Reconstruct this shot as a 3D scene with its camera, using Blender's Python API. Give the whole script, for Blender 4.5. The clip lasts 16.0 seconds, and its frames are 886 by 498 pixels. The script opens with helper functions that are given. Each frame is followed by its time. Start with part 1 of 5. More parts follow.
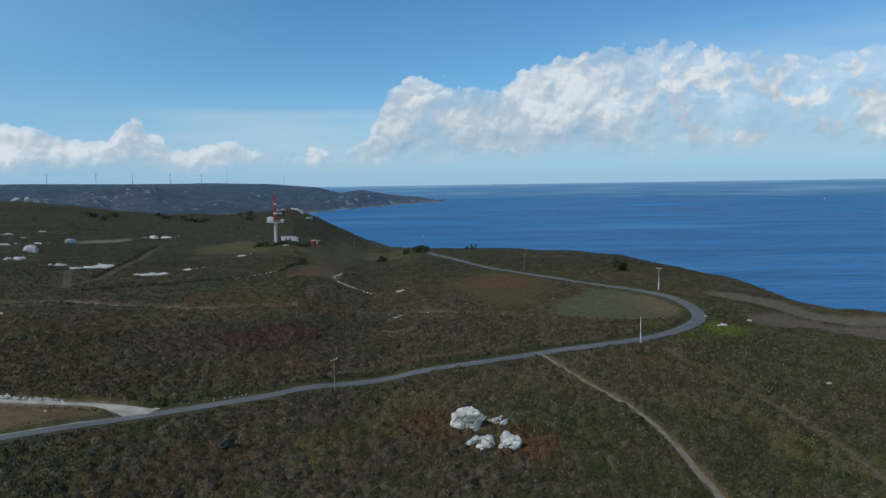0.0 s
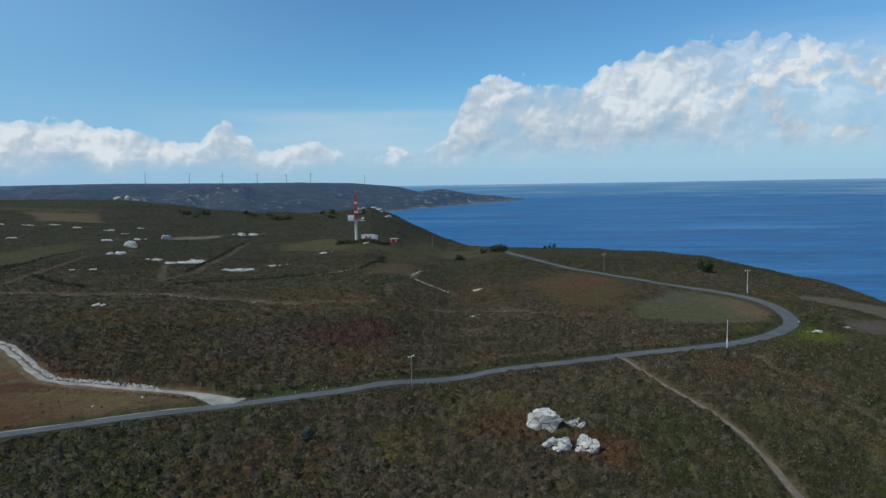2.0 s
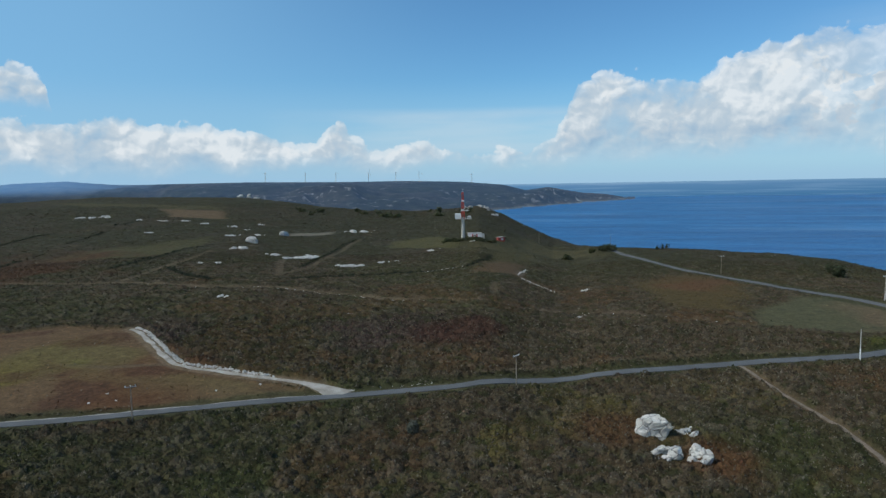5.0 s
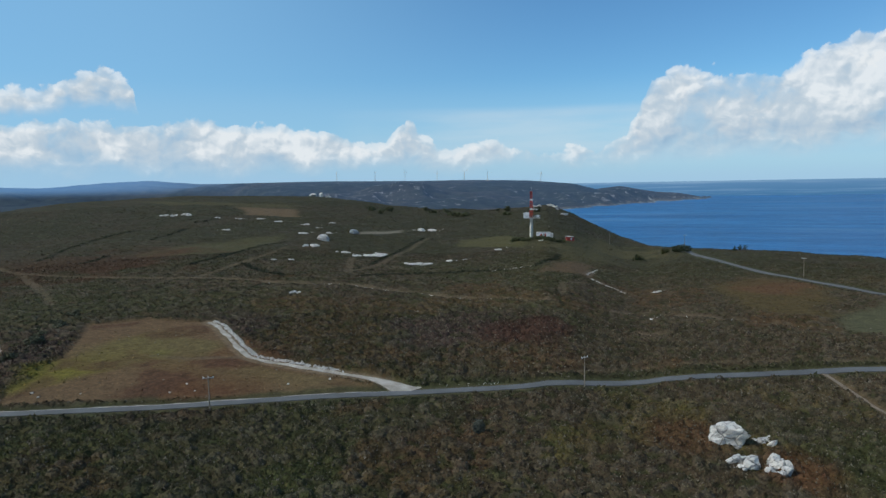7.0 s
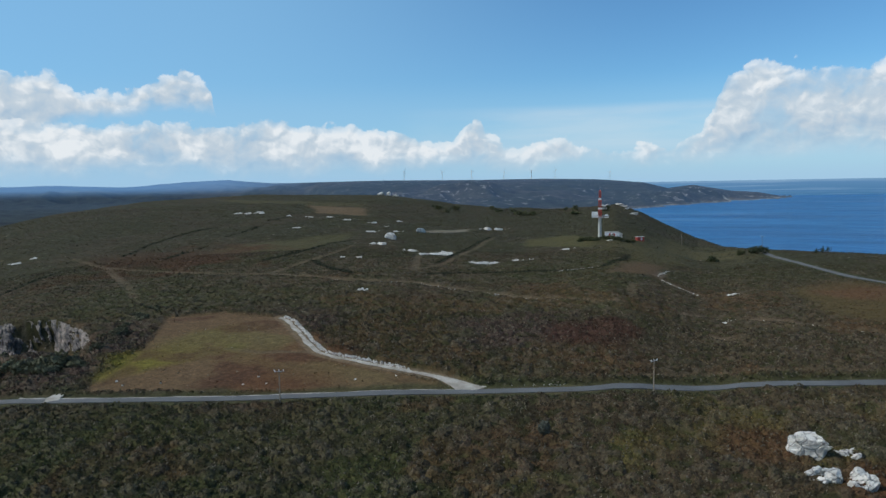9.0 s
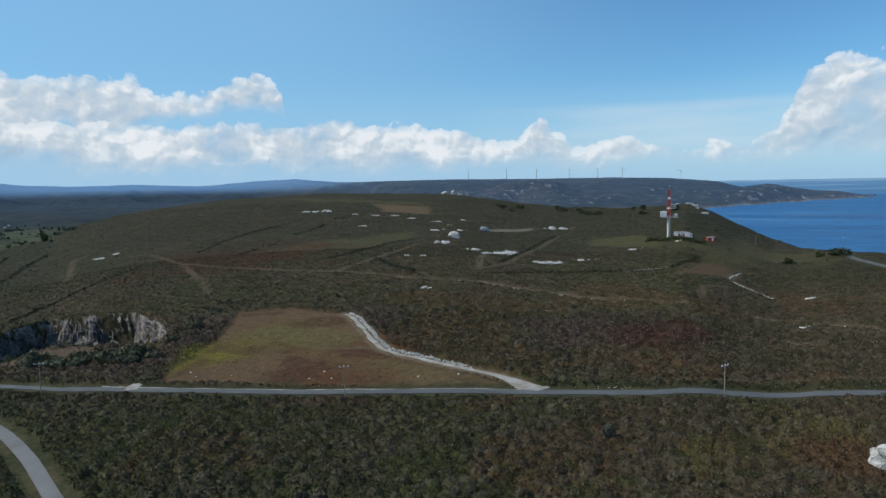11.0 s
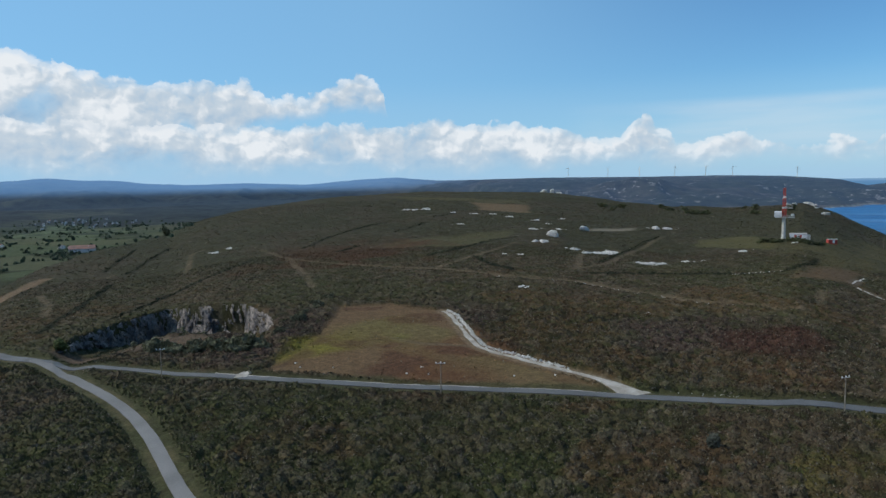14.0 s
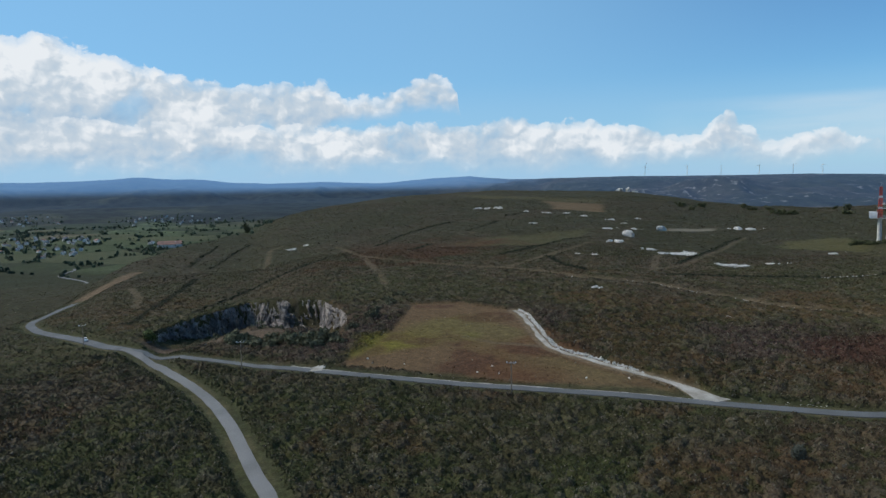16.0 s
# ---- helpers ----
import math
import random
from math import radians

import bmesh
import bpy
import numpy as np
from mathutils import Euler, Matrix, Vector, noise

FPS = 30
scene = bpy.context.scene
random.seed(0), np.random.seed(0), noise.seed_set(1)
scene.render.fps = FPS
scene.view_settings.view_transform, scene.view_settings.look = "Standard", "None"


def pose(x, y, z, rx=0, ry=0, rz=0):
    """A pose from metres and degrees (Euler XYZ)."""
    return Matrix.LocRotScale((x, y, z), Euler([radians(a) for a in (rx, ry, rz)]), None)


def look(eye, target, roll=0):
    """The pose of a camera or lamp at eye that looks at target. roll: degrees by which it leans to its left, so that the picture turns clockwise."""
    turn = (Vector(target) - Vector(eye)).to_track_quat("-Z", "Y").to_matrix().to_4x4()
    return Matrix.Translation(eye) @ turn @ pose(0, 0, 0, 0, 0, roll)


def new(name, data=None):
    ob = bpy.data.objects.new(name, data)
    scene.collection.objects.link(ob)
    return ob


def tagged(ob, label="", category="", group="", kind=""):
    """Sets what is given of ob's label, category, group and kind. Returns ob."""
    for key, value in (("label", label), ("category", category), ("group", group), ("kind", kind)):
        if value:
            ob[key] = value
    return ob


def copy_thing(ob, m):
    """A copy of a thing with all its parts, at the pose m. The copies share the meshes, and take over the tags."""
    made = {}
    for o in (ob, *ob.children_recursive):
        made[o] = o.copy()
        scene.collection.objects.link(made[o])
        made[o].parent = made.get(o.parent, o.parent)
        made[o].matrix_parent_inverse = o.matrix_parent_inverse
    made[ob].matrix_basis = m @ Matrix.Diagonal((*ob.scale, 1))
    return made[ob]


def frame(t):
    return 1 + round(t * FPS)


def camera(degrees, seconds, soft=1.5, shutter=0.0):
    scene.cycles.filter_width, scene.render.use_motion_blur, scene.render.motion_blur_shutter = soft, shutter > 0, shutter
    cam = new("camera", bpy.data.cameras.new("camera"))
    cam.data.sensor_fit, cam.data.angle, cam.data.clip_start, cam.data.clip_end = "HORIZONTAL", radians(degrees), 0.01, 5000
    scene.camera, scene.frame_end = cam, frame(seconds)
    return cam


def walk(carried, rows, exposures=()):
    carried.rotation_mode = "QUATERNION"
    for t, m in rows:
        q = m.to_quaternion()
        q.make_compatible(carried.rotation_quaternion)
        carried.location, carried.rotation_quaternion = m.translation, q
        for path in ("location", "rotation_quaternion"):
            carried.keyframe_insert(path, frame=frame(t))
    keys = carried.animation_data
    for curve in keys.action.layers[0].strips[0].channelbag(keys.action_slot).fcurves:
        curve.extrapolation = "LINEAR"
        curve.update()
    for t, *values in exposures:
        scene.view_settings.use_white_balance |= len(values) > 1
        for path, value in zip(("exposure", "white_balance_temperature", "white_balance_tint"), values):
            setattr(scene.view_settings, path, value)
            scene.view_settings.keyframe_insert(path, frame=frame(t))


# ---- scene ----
# ---- the camera: it hovers and turns to its left ----
EYE = (0.0, 0.0, 100.0)
cam = camera(66.58, 16.0)
TURNS = (
    (0, 0.00, -5.40, 0.85), (0.5, 1.70, -5.40, 0.86), (1, 3.37, -5.40, 0.88), (1.5, 5.01, -5.39, 0.89), (2, 6.60, -5.39, 0.91),
    (2.5, 8.16, -5.39, 0.92), (3, 9.70, -5.39, 0.94), (3.5, 11.20, -5.38, 0.95), (4, 12.69, -5.38, 0.96), (6.5, 19.98, -5.37, 1.01),
    (7, 21.41, -5.37, 1.01), (7.5, 22.84, -5.37, 1.02), (8, 24.25, -5.37, 1.03), (8.5, 25.65, -5.37, 1.03), (9, 27.04, -5.36, 1.03),
    (11.5, 33.80, -5.36, 1.05), (12, 35.15, -5.36, 1.05), (12.5, 36.51, -5.36, 1.05), (13, 37.90, -5.35, 1.05), (13.5, 39.32, -5.35, 1.04),
    (14, 40.77, -5.35, 1.04), (14.5, 42.26, -5.35, 1.04), (15, 43.79, -5.35, 1.03), (15.5, 45.34, -5.35, 1.03), (16, 46.89, -5.35, 1.02),
)
walk(cam, [(t, pose(*EYE, 90 + pitch, lean, yaw)) for t, yaw, pitch, lean in TURNS], ((0.0, -0.20, 6150, 8), (4.0, -0.11, 6250, 8), (8.0, -0.03, 6350, 9), (16.0, 0.0, 6350, 10)))


# ---- daylight: sun from the left and behind, blue sky with a bank of cumulus along the horizon ----
SUN_EL, SUN_AZ = 44.0, 125.0  # height, and bearing to the left of north
sun = new("sun", bpy.data.lights.new("sun", "SUN"))
sun.data.energy, sun.data.angle, sun.data.color = 3.0, radians(0.53), (1.0, 0.955, 0.89)
to_sun = Vector((-math.sin(radians(SUN_AZ)) * math.cos(radians(SUN_EL)), math.cos(radians(SUN_AZ)) * math.cos(radians(SUN_EL)), math.sin(radians(SUN_EL))))
sun.matrix_world = look(to_sun * 900, (0, 0, 0))

world = bpy.data.worlds.new("sky")
scene.world = world
world.use_nodes = True
wt = world.node_tree
wt.nodes.clear()


def node(tree, kind, **values):
    n = tree.nodes.new(kind)
    for key, value in values.items():
        if key in n.inputs:
            n.inputs[key].default_value = value
    return n


def maths(tree, op, a, b=None, c=None, clamp=False):
    n = tree.nodes.new("ShaderNodeMath")
    n.operation, n.use_clamp = op, clamp
    for k, v in enumerate((a, b, c)):
        if v is None:
            continue
        if isinstance(v, (int, float)):
            n.inputs[k].default_value = v
        else:
            tree.links.new(v, n.inputs[k])
    return n.outputs[0]


def ramp(tree, fac, stops, smooth_ends="LINEAR"):
    n = tree.nodes.new("ShaderNodeValToRGB")
    n.color_ramp.interpolation = smooth_ends
    el = n.color_ramp.elements
    while len(el) < len(stops):
        el.new(0.5)
    for e, (p, c) in zip(el, stops):
        e.position = p
        e.color = (c, c, c, 1) if isinstance(c, (int, float)) else (*c, 1)
    tree.links.new(fac, n.inputs[0])
    return n.outputs[0]


def mixed(tree, fac, a, b, blend="MIX"):
    n = tree.nodes.new("ShaderNodeMix")
    n.data_type, n.blend_type = "RGBA", blend
    for k, v in ((0, fac), (6, a), (7, b)):
        if isinstance(v, (int, float)):
            n.inputs[k].default_value = v
        elif isinstance(v, tuple):
            n.inputs[k].default_value = (*v, 1)
        else:
            tree.links.new(v, n.inputs[k])
    return n.outputs[2]


def combine(tree, x, y, z=0.0):
    n = tree.nodes.new("ShaderNodeCombineXYZ")
    for k, v in enumerate((x, y, z)):
        if isinstance(v, (int, float)):
            n.inputs[k].default_value = v
        else:
            tree.links.new(v, n.inputs[k])
    return n.outputs[0]


def noise_of(tree, vec, scale, detail=4.0, rough=0.55, distortion=0.0):
    n = node(tree, "ShaderNodeTexNoise", Scale=scale, Detail=detail, Roughness=rough, Distortion=distortion)
    tree.links.new(vec, n.inputs["Vector"])
    return n.outputs["Fac"]


def puffs_of(tree, vec, scale, detail=3.0, rough=0.5):
    """Rounded billows: 1 in the middle of each puff, falling to its rim."""
    n = node(tree, "ShaderNodeTexVoronoi", Scale=scale, Detail=detail, Roughness=rough, Smoothness=0.35)
    n.feature = "SMOOTH_F1"
    n.inputs["Detail"].default_value = detail
    n.normalize = True
    tree.links.new(vec, n.inputs["Vector"])
    return maths(tree, "SUBTRACT", 1.0, n.outputs["Distance"])


def add_vec(tree, a, b):
    n = tree.nodes.new("ShaderNodeVectorMath")
    tree.links.new(a, n.inputs[0])
    n.inputs[1].default_value = b
    return n.outputs[0]


sky = wt.nodes.new("ShaderNodeTexSky")
sky.sky_type, sky.sun_disc = "NISHITA", False
sky.sun_elevation, sky.sun_rotation = radians(SUN_EL), radians(-SUN_AZ)
sky.altitude, sky.air_density, sky.dust_density, sky.ozone_density = 100, 1.0, 0.0, 4.0
SKY_LIGHT = 0.105
way = wt.nodes.new("ShaderNodeTexCoord").outputs["Generated"]
split = wt.nodes.new("ShaderNodeSeparateXYZ")
wt.links.new(way, split.inputs[0])
wx, wy, wz = split.outputs
elev = maths(wt, "MULTIPLY", maths(wt, "ARCSINE", wz), 57.29578)
bear = maths(wt, "MULTIPLY", maths(wt, "ARCTAN2", maths(wt, "MULTIPLY", wx, -1.0), wy), 57.29578)
span = maths(wt, "DIVIDE", maths(wt, "ADD", bear, 60.0), 160.0, clamp=True)


def by_bearing(values):
    """A height in degrees that changes with the bearing, from -60 to 100."""
    return maths(wt, "MULTIPLY", ramp(wt, span, [((b + 60) / 160, h / 15) for b, h in values], "B_SPLINE" if len(values) > 40 else "LINEAR"), 15.0)


# cloud banks: heights of their tops (and of their feet) by bearing
LOW_TOPS = by_bearing(((-60, 9), (-33, 9.4), (-29.5, 8.8), (-25, 9.2), (-22, 10), (-17, 10.6), (-10, 10.2), (-7, 9.2), (-4.5, 7.6), (-1, 8.1), (2, 8.9), (4.6, 7.6), (6, 4.0), (8, 2.6), (9, 2.3), (10, 3.0), (12, 2.4), (15, 2.6), (17, 3.7), (19, 3.5), (20.5, 2.9), (22, 3.2), (24.3, 5.4), (26.5, 3.2), (31, 4.6), (36, 4.9), (41, 5.5), (46, 5.2), (58, 4.8), (66, 5.2), (100, 5.0)))
HIGH_TOPS = by_bearing(((-60, 0), (30, 0), (44.4, 0), (45.6, 7.9), (47.5, 9.4), (49.5, 8.4), (51.5, 7.2), (54, 7.1), (57, 8.3), (61, 8.3), (64, 8.0), (68, 8.6), (72, 9.8), (77, 11.2), (82, 11), (100, 12)))
HIGH_FEET = by_bearing(((-60, 5.4), (44, 5.6), (50, 5.6), (56, 4.4), (66, 3.0), (78, 2.2), (100, 2)))
chart = combine(wt, bear, maths(wt, "MULTIPLY", elev, 1.15))
warp = node(wt, "ShaderNodeTexNoise", Scale=0.5, Detail=3.0, Roughness=0.5)
wt.links.new(chart, warp.inputs["Vector"])
shift = wt.nodes.new("ShaderNodeVectorMath")
shift.operation = "MULTIPLY_ADD"
wt.links.new(warp.outputs["Color"], shift.inputs[0])
shift.inputs[1].default_value = (1.5, 1.5, 0)
wt.links.new(chart, shift.inputs[2])


def bank(tops, feet, seed, fall, thin):
    """A cumulus bank: its cover, and how brightly each billow is lit."""
    p = add_vec(wt, shift.outputs[0], (seed * 31.7, seed * 17.1, seed))
    puff = puffs_of(wt, p, 0.58, 5.0, 0.5)
    shape, toward = puffs_of(wt, p, 0.58, 3.0, 0.45), puffs_of(wt, add_vec(wt, p, (0.25, 0.36, 0)), 0.58, 3.0, 0.45)
    soft = noise_of(wt, p, 0.22, 5.0, 0.55)
    fine = noise_of(wt, p, 1.4, 5.0, 0.6)
    e = maths(wt, "ADD", maths(wt, "SUBTRACT", tops, elev), maths(wt, "MULTIPLY", maths(wt, "SUBTRACT", puff, 0.70), 4.2))
    e = maths(wt, "ADD", e, maths(wt, "MULTIPLY", maths(wt, "SUBTRACT", fine, 0.5), 0.7))
    top = ramp(wt, maths(wt, "DIVIDE", e, 1.0, clamp=True), [(0.0, 0.0), (0.3, 0.7), (1.0, 1.0)], "EASE")
    f = maths(wt, "ADD", maths(wt, "SUBTRACT", elev, feet), maths(wt, "MULTIPLY", maths(wt, "SUBTRACT", soft, 0.5), 3.0))
    foot = ramp(wt, maths(wt, "DIVIDE", f, fall, clamp=True), [(0.0, 0.0), (1.0, 1.0)], "EASE")
    cover_ = maths(wt, "MULTIPLY", maths(wt, "MULTIPLY", top, foot), ramp(wt, soft, [(0.26, 0.5), (0.48, 1.0)], "EASE"))
    lump = noise_of(wt, p, 0.5, 4.0, 0.5)
    cover_ = maths(wt, "MULTIPLY", cover_, maths(wt, "MAXIMUM", thin, ramp(wt, lump, [(0.47, 0.0), (0.60, 1.0)], "EASE")))
    light = maths(wt, "MULTIPLY", maths(wt, "SUBTRACT", shape, toward), 2.6)
    light = maths(wt, "ADD", light, maths(wt, "MULTIPLY", maths(wt, "SUBTRACT", soft, 0.5), 1.7))
    light = maths(wt, "ADD", light, maths(wt, "MULTIPLY", maths(wt, "SUBTRACT", lump, 0.5), 0.7))
    light = maths(wt, "ADD", light, maths(wt, "MULTIPLY", maths(wt, "SUBTRACT", fine, 0.5), 0.2))
    rel = maths(wt, "DIVIDE", maths(wt, "SUBTRACT", tops, elev), maths(wt, "MAXIMUM", maths(wt, "SUBTRACT", tops, feet), 0.5), clamp=True)
    under = ramp(wt, rel, [(0.0, 0.88), (0.35, 0.74), (0.75, 0.44), (1.0, 0.32)], "EASE")  # sunlit heads, bluish feet
    light = maths(wt, "ADD", light, under)
    return cover_, ramp(wt, light, [(0.0, (0.31, 0.45, 0.61)), (0.35, (0.43, 0.55, 0.67)), (0.68, (0.56, 0.64, 0.71)), (1.0, (0.82, 0.85, 0.87))])


THIN = ramp(wt, span, [(0.0, 0.45), (0.17, 0.4), (0.25, 0.5), (0.31, 0.95), (1.0, 1.0)], "EASE")
LOW_FEET = by_bearing(((-60, 1.5), (3, 1.4), (7, 0.7), (100, 0.7)))
low_cover, low_colour = bank(LOW_TOPS, LOW_FEET, 1.0, 2.6, THIN)
high_cover, high_colour = bank(HIGH_TOPS, HIGH_FEET, 2.0, 1.6, 1.0)
# a thin veil spreading from the large tower
veil_mask = ramp(wt, span, [(0.0, 0.5), (0.2, 0.55), (0.33, 0.45), (0.42, 0.72), (0.5, 0.62), (0.545, 0.2), (0.57, 0.0), (0.74, 0.0), (0.9, 0.3)], "EASE")
veil_h = ramp(wt, maths(wt, "DIVIDE", elev, 15.0, clamp=True), [(0.06, 0.0), (0.2, 1.0), (0.38, 0.95), (0.44, 0.0)], "EASE")
high_veil = ramp(wt, maths(wt, "DIVIDE", elev, 15.0, clamp=True), [(0.3, 0.0), (0.55, 0.6), (0.9, 0.0)], "EASE")
high_veil = maths(wt, "MULTIPLY", high_veil, ramp(wt, span, [(0.0, 1.0), (0.24, 0.9), (0.33, 0.0)], "EASE"))
streak = noise_of(wt, combine(wt, maths(wt, "MULTIPLY", bear, 0.14), elev), 0.7, 4.0, 0.5)
veil = maths(wt, "MULTIPLY", maths(wt, "MAXIMUM", maths(wt, "MULTIPLY", veil_mask, veil_h), high_veil), ramp(wt, streak, [(0.3, 0.3), (0.62, 0.95)]))
blue = mixed(wt, 1.0, sky.outputs[0], (SKY_LIGHT * 0.68, SKY_LIGHT * 1.02, SKY_LIGHT * 1.16), "MULTIPLY")
low_air = ramp(wt, maths(wt, "DIVIDE", elev, 9.0, clamp=True), [(0.0, 0.92), (0.2, 0.75), (0.6, 0.3), (1.0, 0.0)], "EASE")
blue = mixed(wt, ramp(wt, span, [(0.42, 0.0), (0.68, 0.62), (1.0, 0.7)], "EASE"), blue, (0.27, 0.53, 0.78))  # paler towards the sun
blue = mixed(wt, low_air, blue, (0.36, 0.56, 0.76))
full = mixed(wt, maths(wt, "MULTIPLY", veil, 0.8), blue, (0.60, 0.71, 0.79))
full = mixed(wt, high_cover, full, high_colour)
full = mixed(wt, low_cover, full, low_colour)
# the ocean on to the horizon, past the modelled water, painted paler for haze
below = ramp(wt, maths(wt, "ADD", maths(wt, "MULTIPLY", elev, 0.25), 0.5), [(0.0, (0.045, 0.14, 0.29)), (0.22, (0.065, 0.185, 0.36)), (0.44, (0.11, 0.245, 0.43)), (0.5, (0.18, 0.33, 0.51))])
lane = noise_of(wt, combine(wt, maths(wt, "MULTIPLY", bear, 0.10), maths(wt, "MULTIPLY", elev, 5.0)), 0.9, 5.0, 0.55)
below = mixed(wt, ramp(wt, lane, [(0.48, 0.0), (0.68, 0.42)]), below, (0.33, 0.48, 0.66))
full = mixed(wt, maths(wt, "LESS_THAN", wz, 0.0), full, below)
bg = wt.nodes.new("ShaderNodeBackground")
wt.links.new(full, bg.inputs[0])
wo = wt.nodes.new("ShaderNodeOutputWorld")
wt.links.new(bg.outputs[0], wo.inputs[0])


# ---- materials ----
def material(name, build):
    m = bpy.data.materials.new(name)
    m.use_nodes = True
    t = m.node_tree
    bsdf = t.nodes["Principled BSDF"]
    build(t, bsdf)
    return m


def place_of(t):
    return t.nodes.new("ShaderNodeTexCoord").outputs["Object"]


def attribute(t, name):
    n = t.nodes.new("ShaderNodeAttribute")
    n.attribute_name = name
    return n.outputs["Color"]


def bump(t, bsdf, fac, strength, distance):
    n = node(t, "ShaderNodeBump", Strength=strength, Distance=distance)
    t.links.new(fac, n.inputs["Height"])
    t.links.new(n.outputs[0], bsdf.inputs["Normal"])


def wear(base, dark, scale_big, scale_small, rough=0.85, relief=0.4, depth=0.03, metal=0.0):
    """A surface of one colour, stained at a large scale and grained at a small one."""
    def build(t, bsdf):
        p = place_of(t)
        big = ramp(t, noise_of(t, p, scale_big, 5), [(0.35, 0.0), (0.68, 1.0)])
        small = noise_of(t, p, scale_small, 6, 0.65)
        colour = mixed(t, big, base, dark)
        colour = mixed(t, 0.55, colour, ramp(t, small, [(0.3, 0.35), (0.7, 0.75)]), "OVERLAY")
        t.links.new(colour, bsdf.inputs["Base Color"])
        bsdf.inputs["Roughness"].default_value, bsdf.inputs["Metallic"].default_value = rough, metal
        bsdf.inputs["Specular IOR Level"].default_value = 0.25
        bump(t, bsdf, small, relief, depth)
    return build


def ground_build(haze_glow):
    def build(t, bsdf):
        p = place_of(t)
        fine = noise_of(t, p, 1.1, 6, 0.7)
        mid = noise_of(t, p, 0.30, 6, 0.68)
        colour = attribute(t, "cover")
        colour = mixed(t, 0.8, colour, ramp(t, fine, [(0.25, 0.22), (0.5, 0.48), (0.75, 0.82)]), "OVERLAY")
        colour = mixed(t, 0.6, colour, ramp(t, mid, [(0.3, 0.22), (0.7, 0.75)]), "OVERLAY")
        t.links.new(colour, bsdf.inputs["Base Color"])
        bsdf.inputs["Roughness"].default_value = 0.95
        bsdf.inputs["Specular IOR Level"].default_value = 0.1
        bump(t, bsdf, fine, 0.9, 0.5)
        if haze_glow:  # far land: its blue haze is painted in as emission
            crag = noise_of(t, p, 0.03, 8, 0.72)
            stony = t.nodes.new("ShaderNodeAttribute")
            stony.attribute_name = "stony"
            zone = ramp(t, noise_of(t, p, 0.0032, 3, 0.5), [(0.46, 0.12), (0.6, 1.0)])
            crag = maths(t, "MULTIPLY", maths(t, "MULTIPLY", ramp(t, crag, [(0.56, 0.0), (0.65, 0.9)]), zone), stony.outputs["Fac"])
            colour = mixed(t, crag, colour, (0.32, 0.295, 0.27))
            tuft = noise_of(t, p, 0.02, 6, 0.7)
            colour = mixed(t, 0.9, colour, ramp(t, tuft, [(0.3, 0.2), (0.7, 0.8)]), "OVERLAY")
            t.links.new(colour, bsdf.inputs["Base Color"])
            t.links.new(attribute(t, "haze_glow"), bsdf.inputs["Emission Color"])
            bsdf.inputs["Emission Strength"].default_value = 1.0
    return build


def leaf_build(t, bsdf):
    p = place_of(t)
    rnd = t.nodes.new("ShaderNodeNewGeometry").outputs["Random Per Island"]
    colour = mixed(t, 0.5, attribute(t, "cover"), ramp(t, rnd, [(0.0, 0.3), (1.0, 0.72)]), "OVERLAY")
    fine = noise_of(t, p, 5.0, 4, 0.7)
    colour = mixed(t, 0.8, colour, ramp(t, fine, [(0.28, 0.2), (0.72, 0.8)]), "OVERLAY")
    t.links.new(colour, bsdf.inputs["Base Color"])
    bsdf.inputs["Roughness"].default_value = 0.8
    bsdf.inputs["Specular IOR Level"].default_value = 0.15
    bump(t, bsdf, fine, 1.0, 0.25)
    glow = t.nodes.new("ShaderNodeBsdfTranslucent")  # thin leaves let some sunlight through
    t.links.new(colour, glow.inputs["Color"])
    both = node(t, "ShaderNodeMixShader", Fac=0.2)
    t.links.new(bsdf.outputs[0], both.inputs[1])
    t.links.new(glow.outputs[0], both.inputs[2])
    t.links.new(both.outputs[0], t.nodes["Material Output"].inputs["Surface"])


def sea_build(t, bsdf):
    p = place_of(t)
    stretch = t.nodes.new("ShaderNodeMapping")
    stretch.inputs["Scale"].default_value = (0.22, 1.0, 1.0)
    stretch.inputs["Rotation"].default_value = (0, 0, radians(8))
    t.links.new(p, stretch.inputs[0])
    swell = noise_of(t, stretch.outputs[0], 0.035, 6, 0.62)
    wind = noise_of(t, stretch.outputs[0], 0.0022, 5, 0.6)
    colour = mixed(t, ramp(t, wind, [(0.35, 0.0), (0.7, 1.0)]), (0.019, 0.106, 0.250), (0.074, 0.212, 0.385))
    ripple = noise_of(t, stretch.outputs[0], 0.012, 7, 0.65)
    colour = mixed(t, 0.5, colour, ramp(t, ripple, [(0.35, 0.3), (0.65, 0.7)]), "OVERLAY")
    chop = noise_of(t, stretch.outputs[0], 0.11, 5, 0.7)
    colour = mixed(t, 0.6, colour, ramp(t, chop, [(0.35, 0.3), (0.65, 0.7)]), "OVERLAY")
    slick = noise_of(t, stretch.outputs[0], 0.0045, 4, 0.5)
    colour = mixed(t, ramp(t, slick, [(0.57, 0.0), (0.68, 0.5)]), colour, (0.13, 0.26, 0.42))
    t.links.new(colour, bsdf.inputs["Base Color"])
    t.links.new(ramp(t, wind, [(0.3, 0.35), (0.7, 0.6)]), bsdf.inputs["Roughness"])
    bsdf.inputs["IOR"].default_value = 1.33
    bsdf.inputs["Specular IOR Level"].default_value = 0.08
    bump(t, bsdf, swell, 1.0, 3.0)


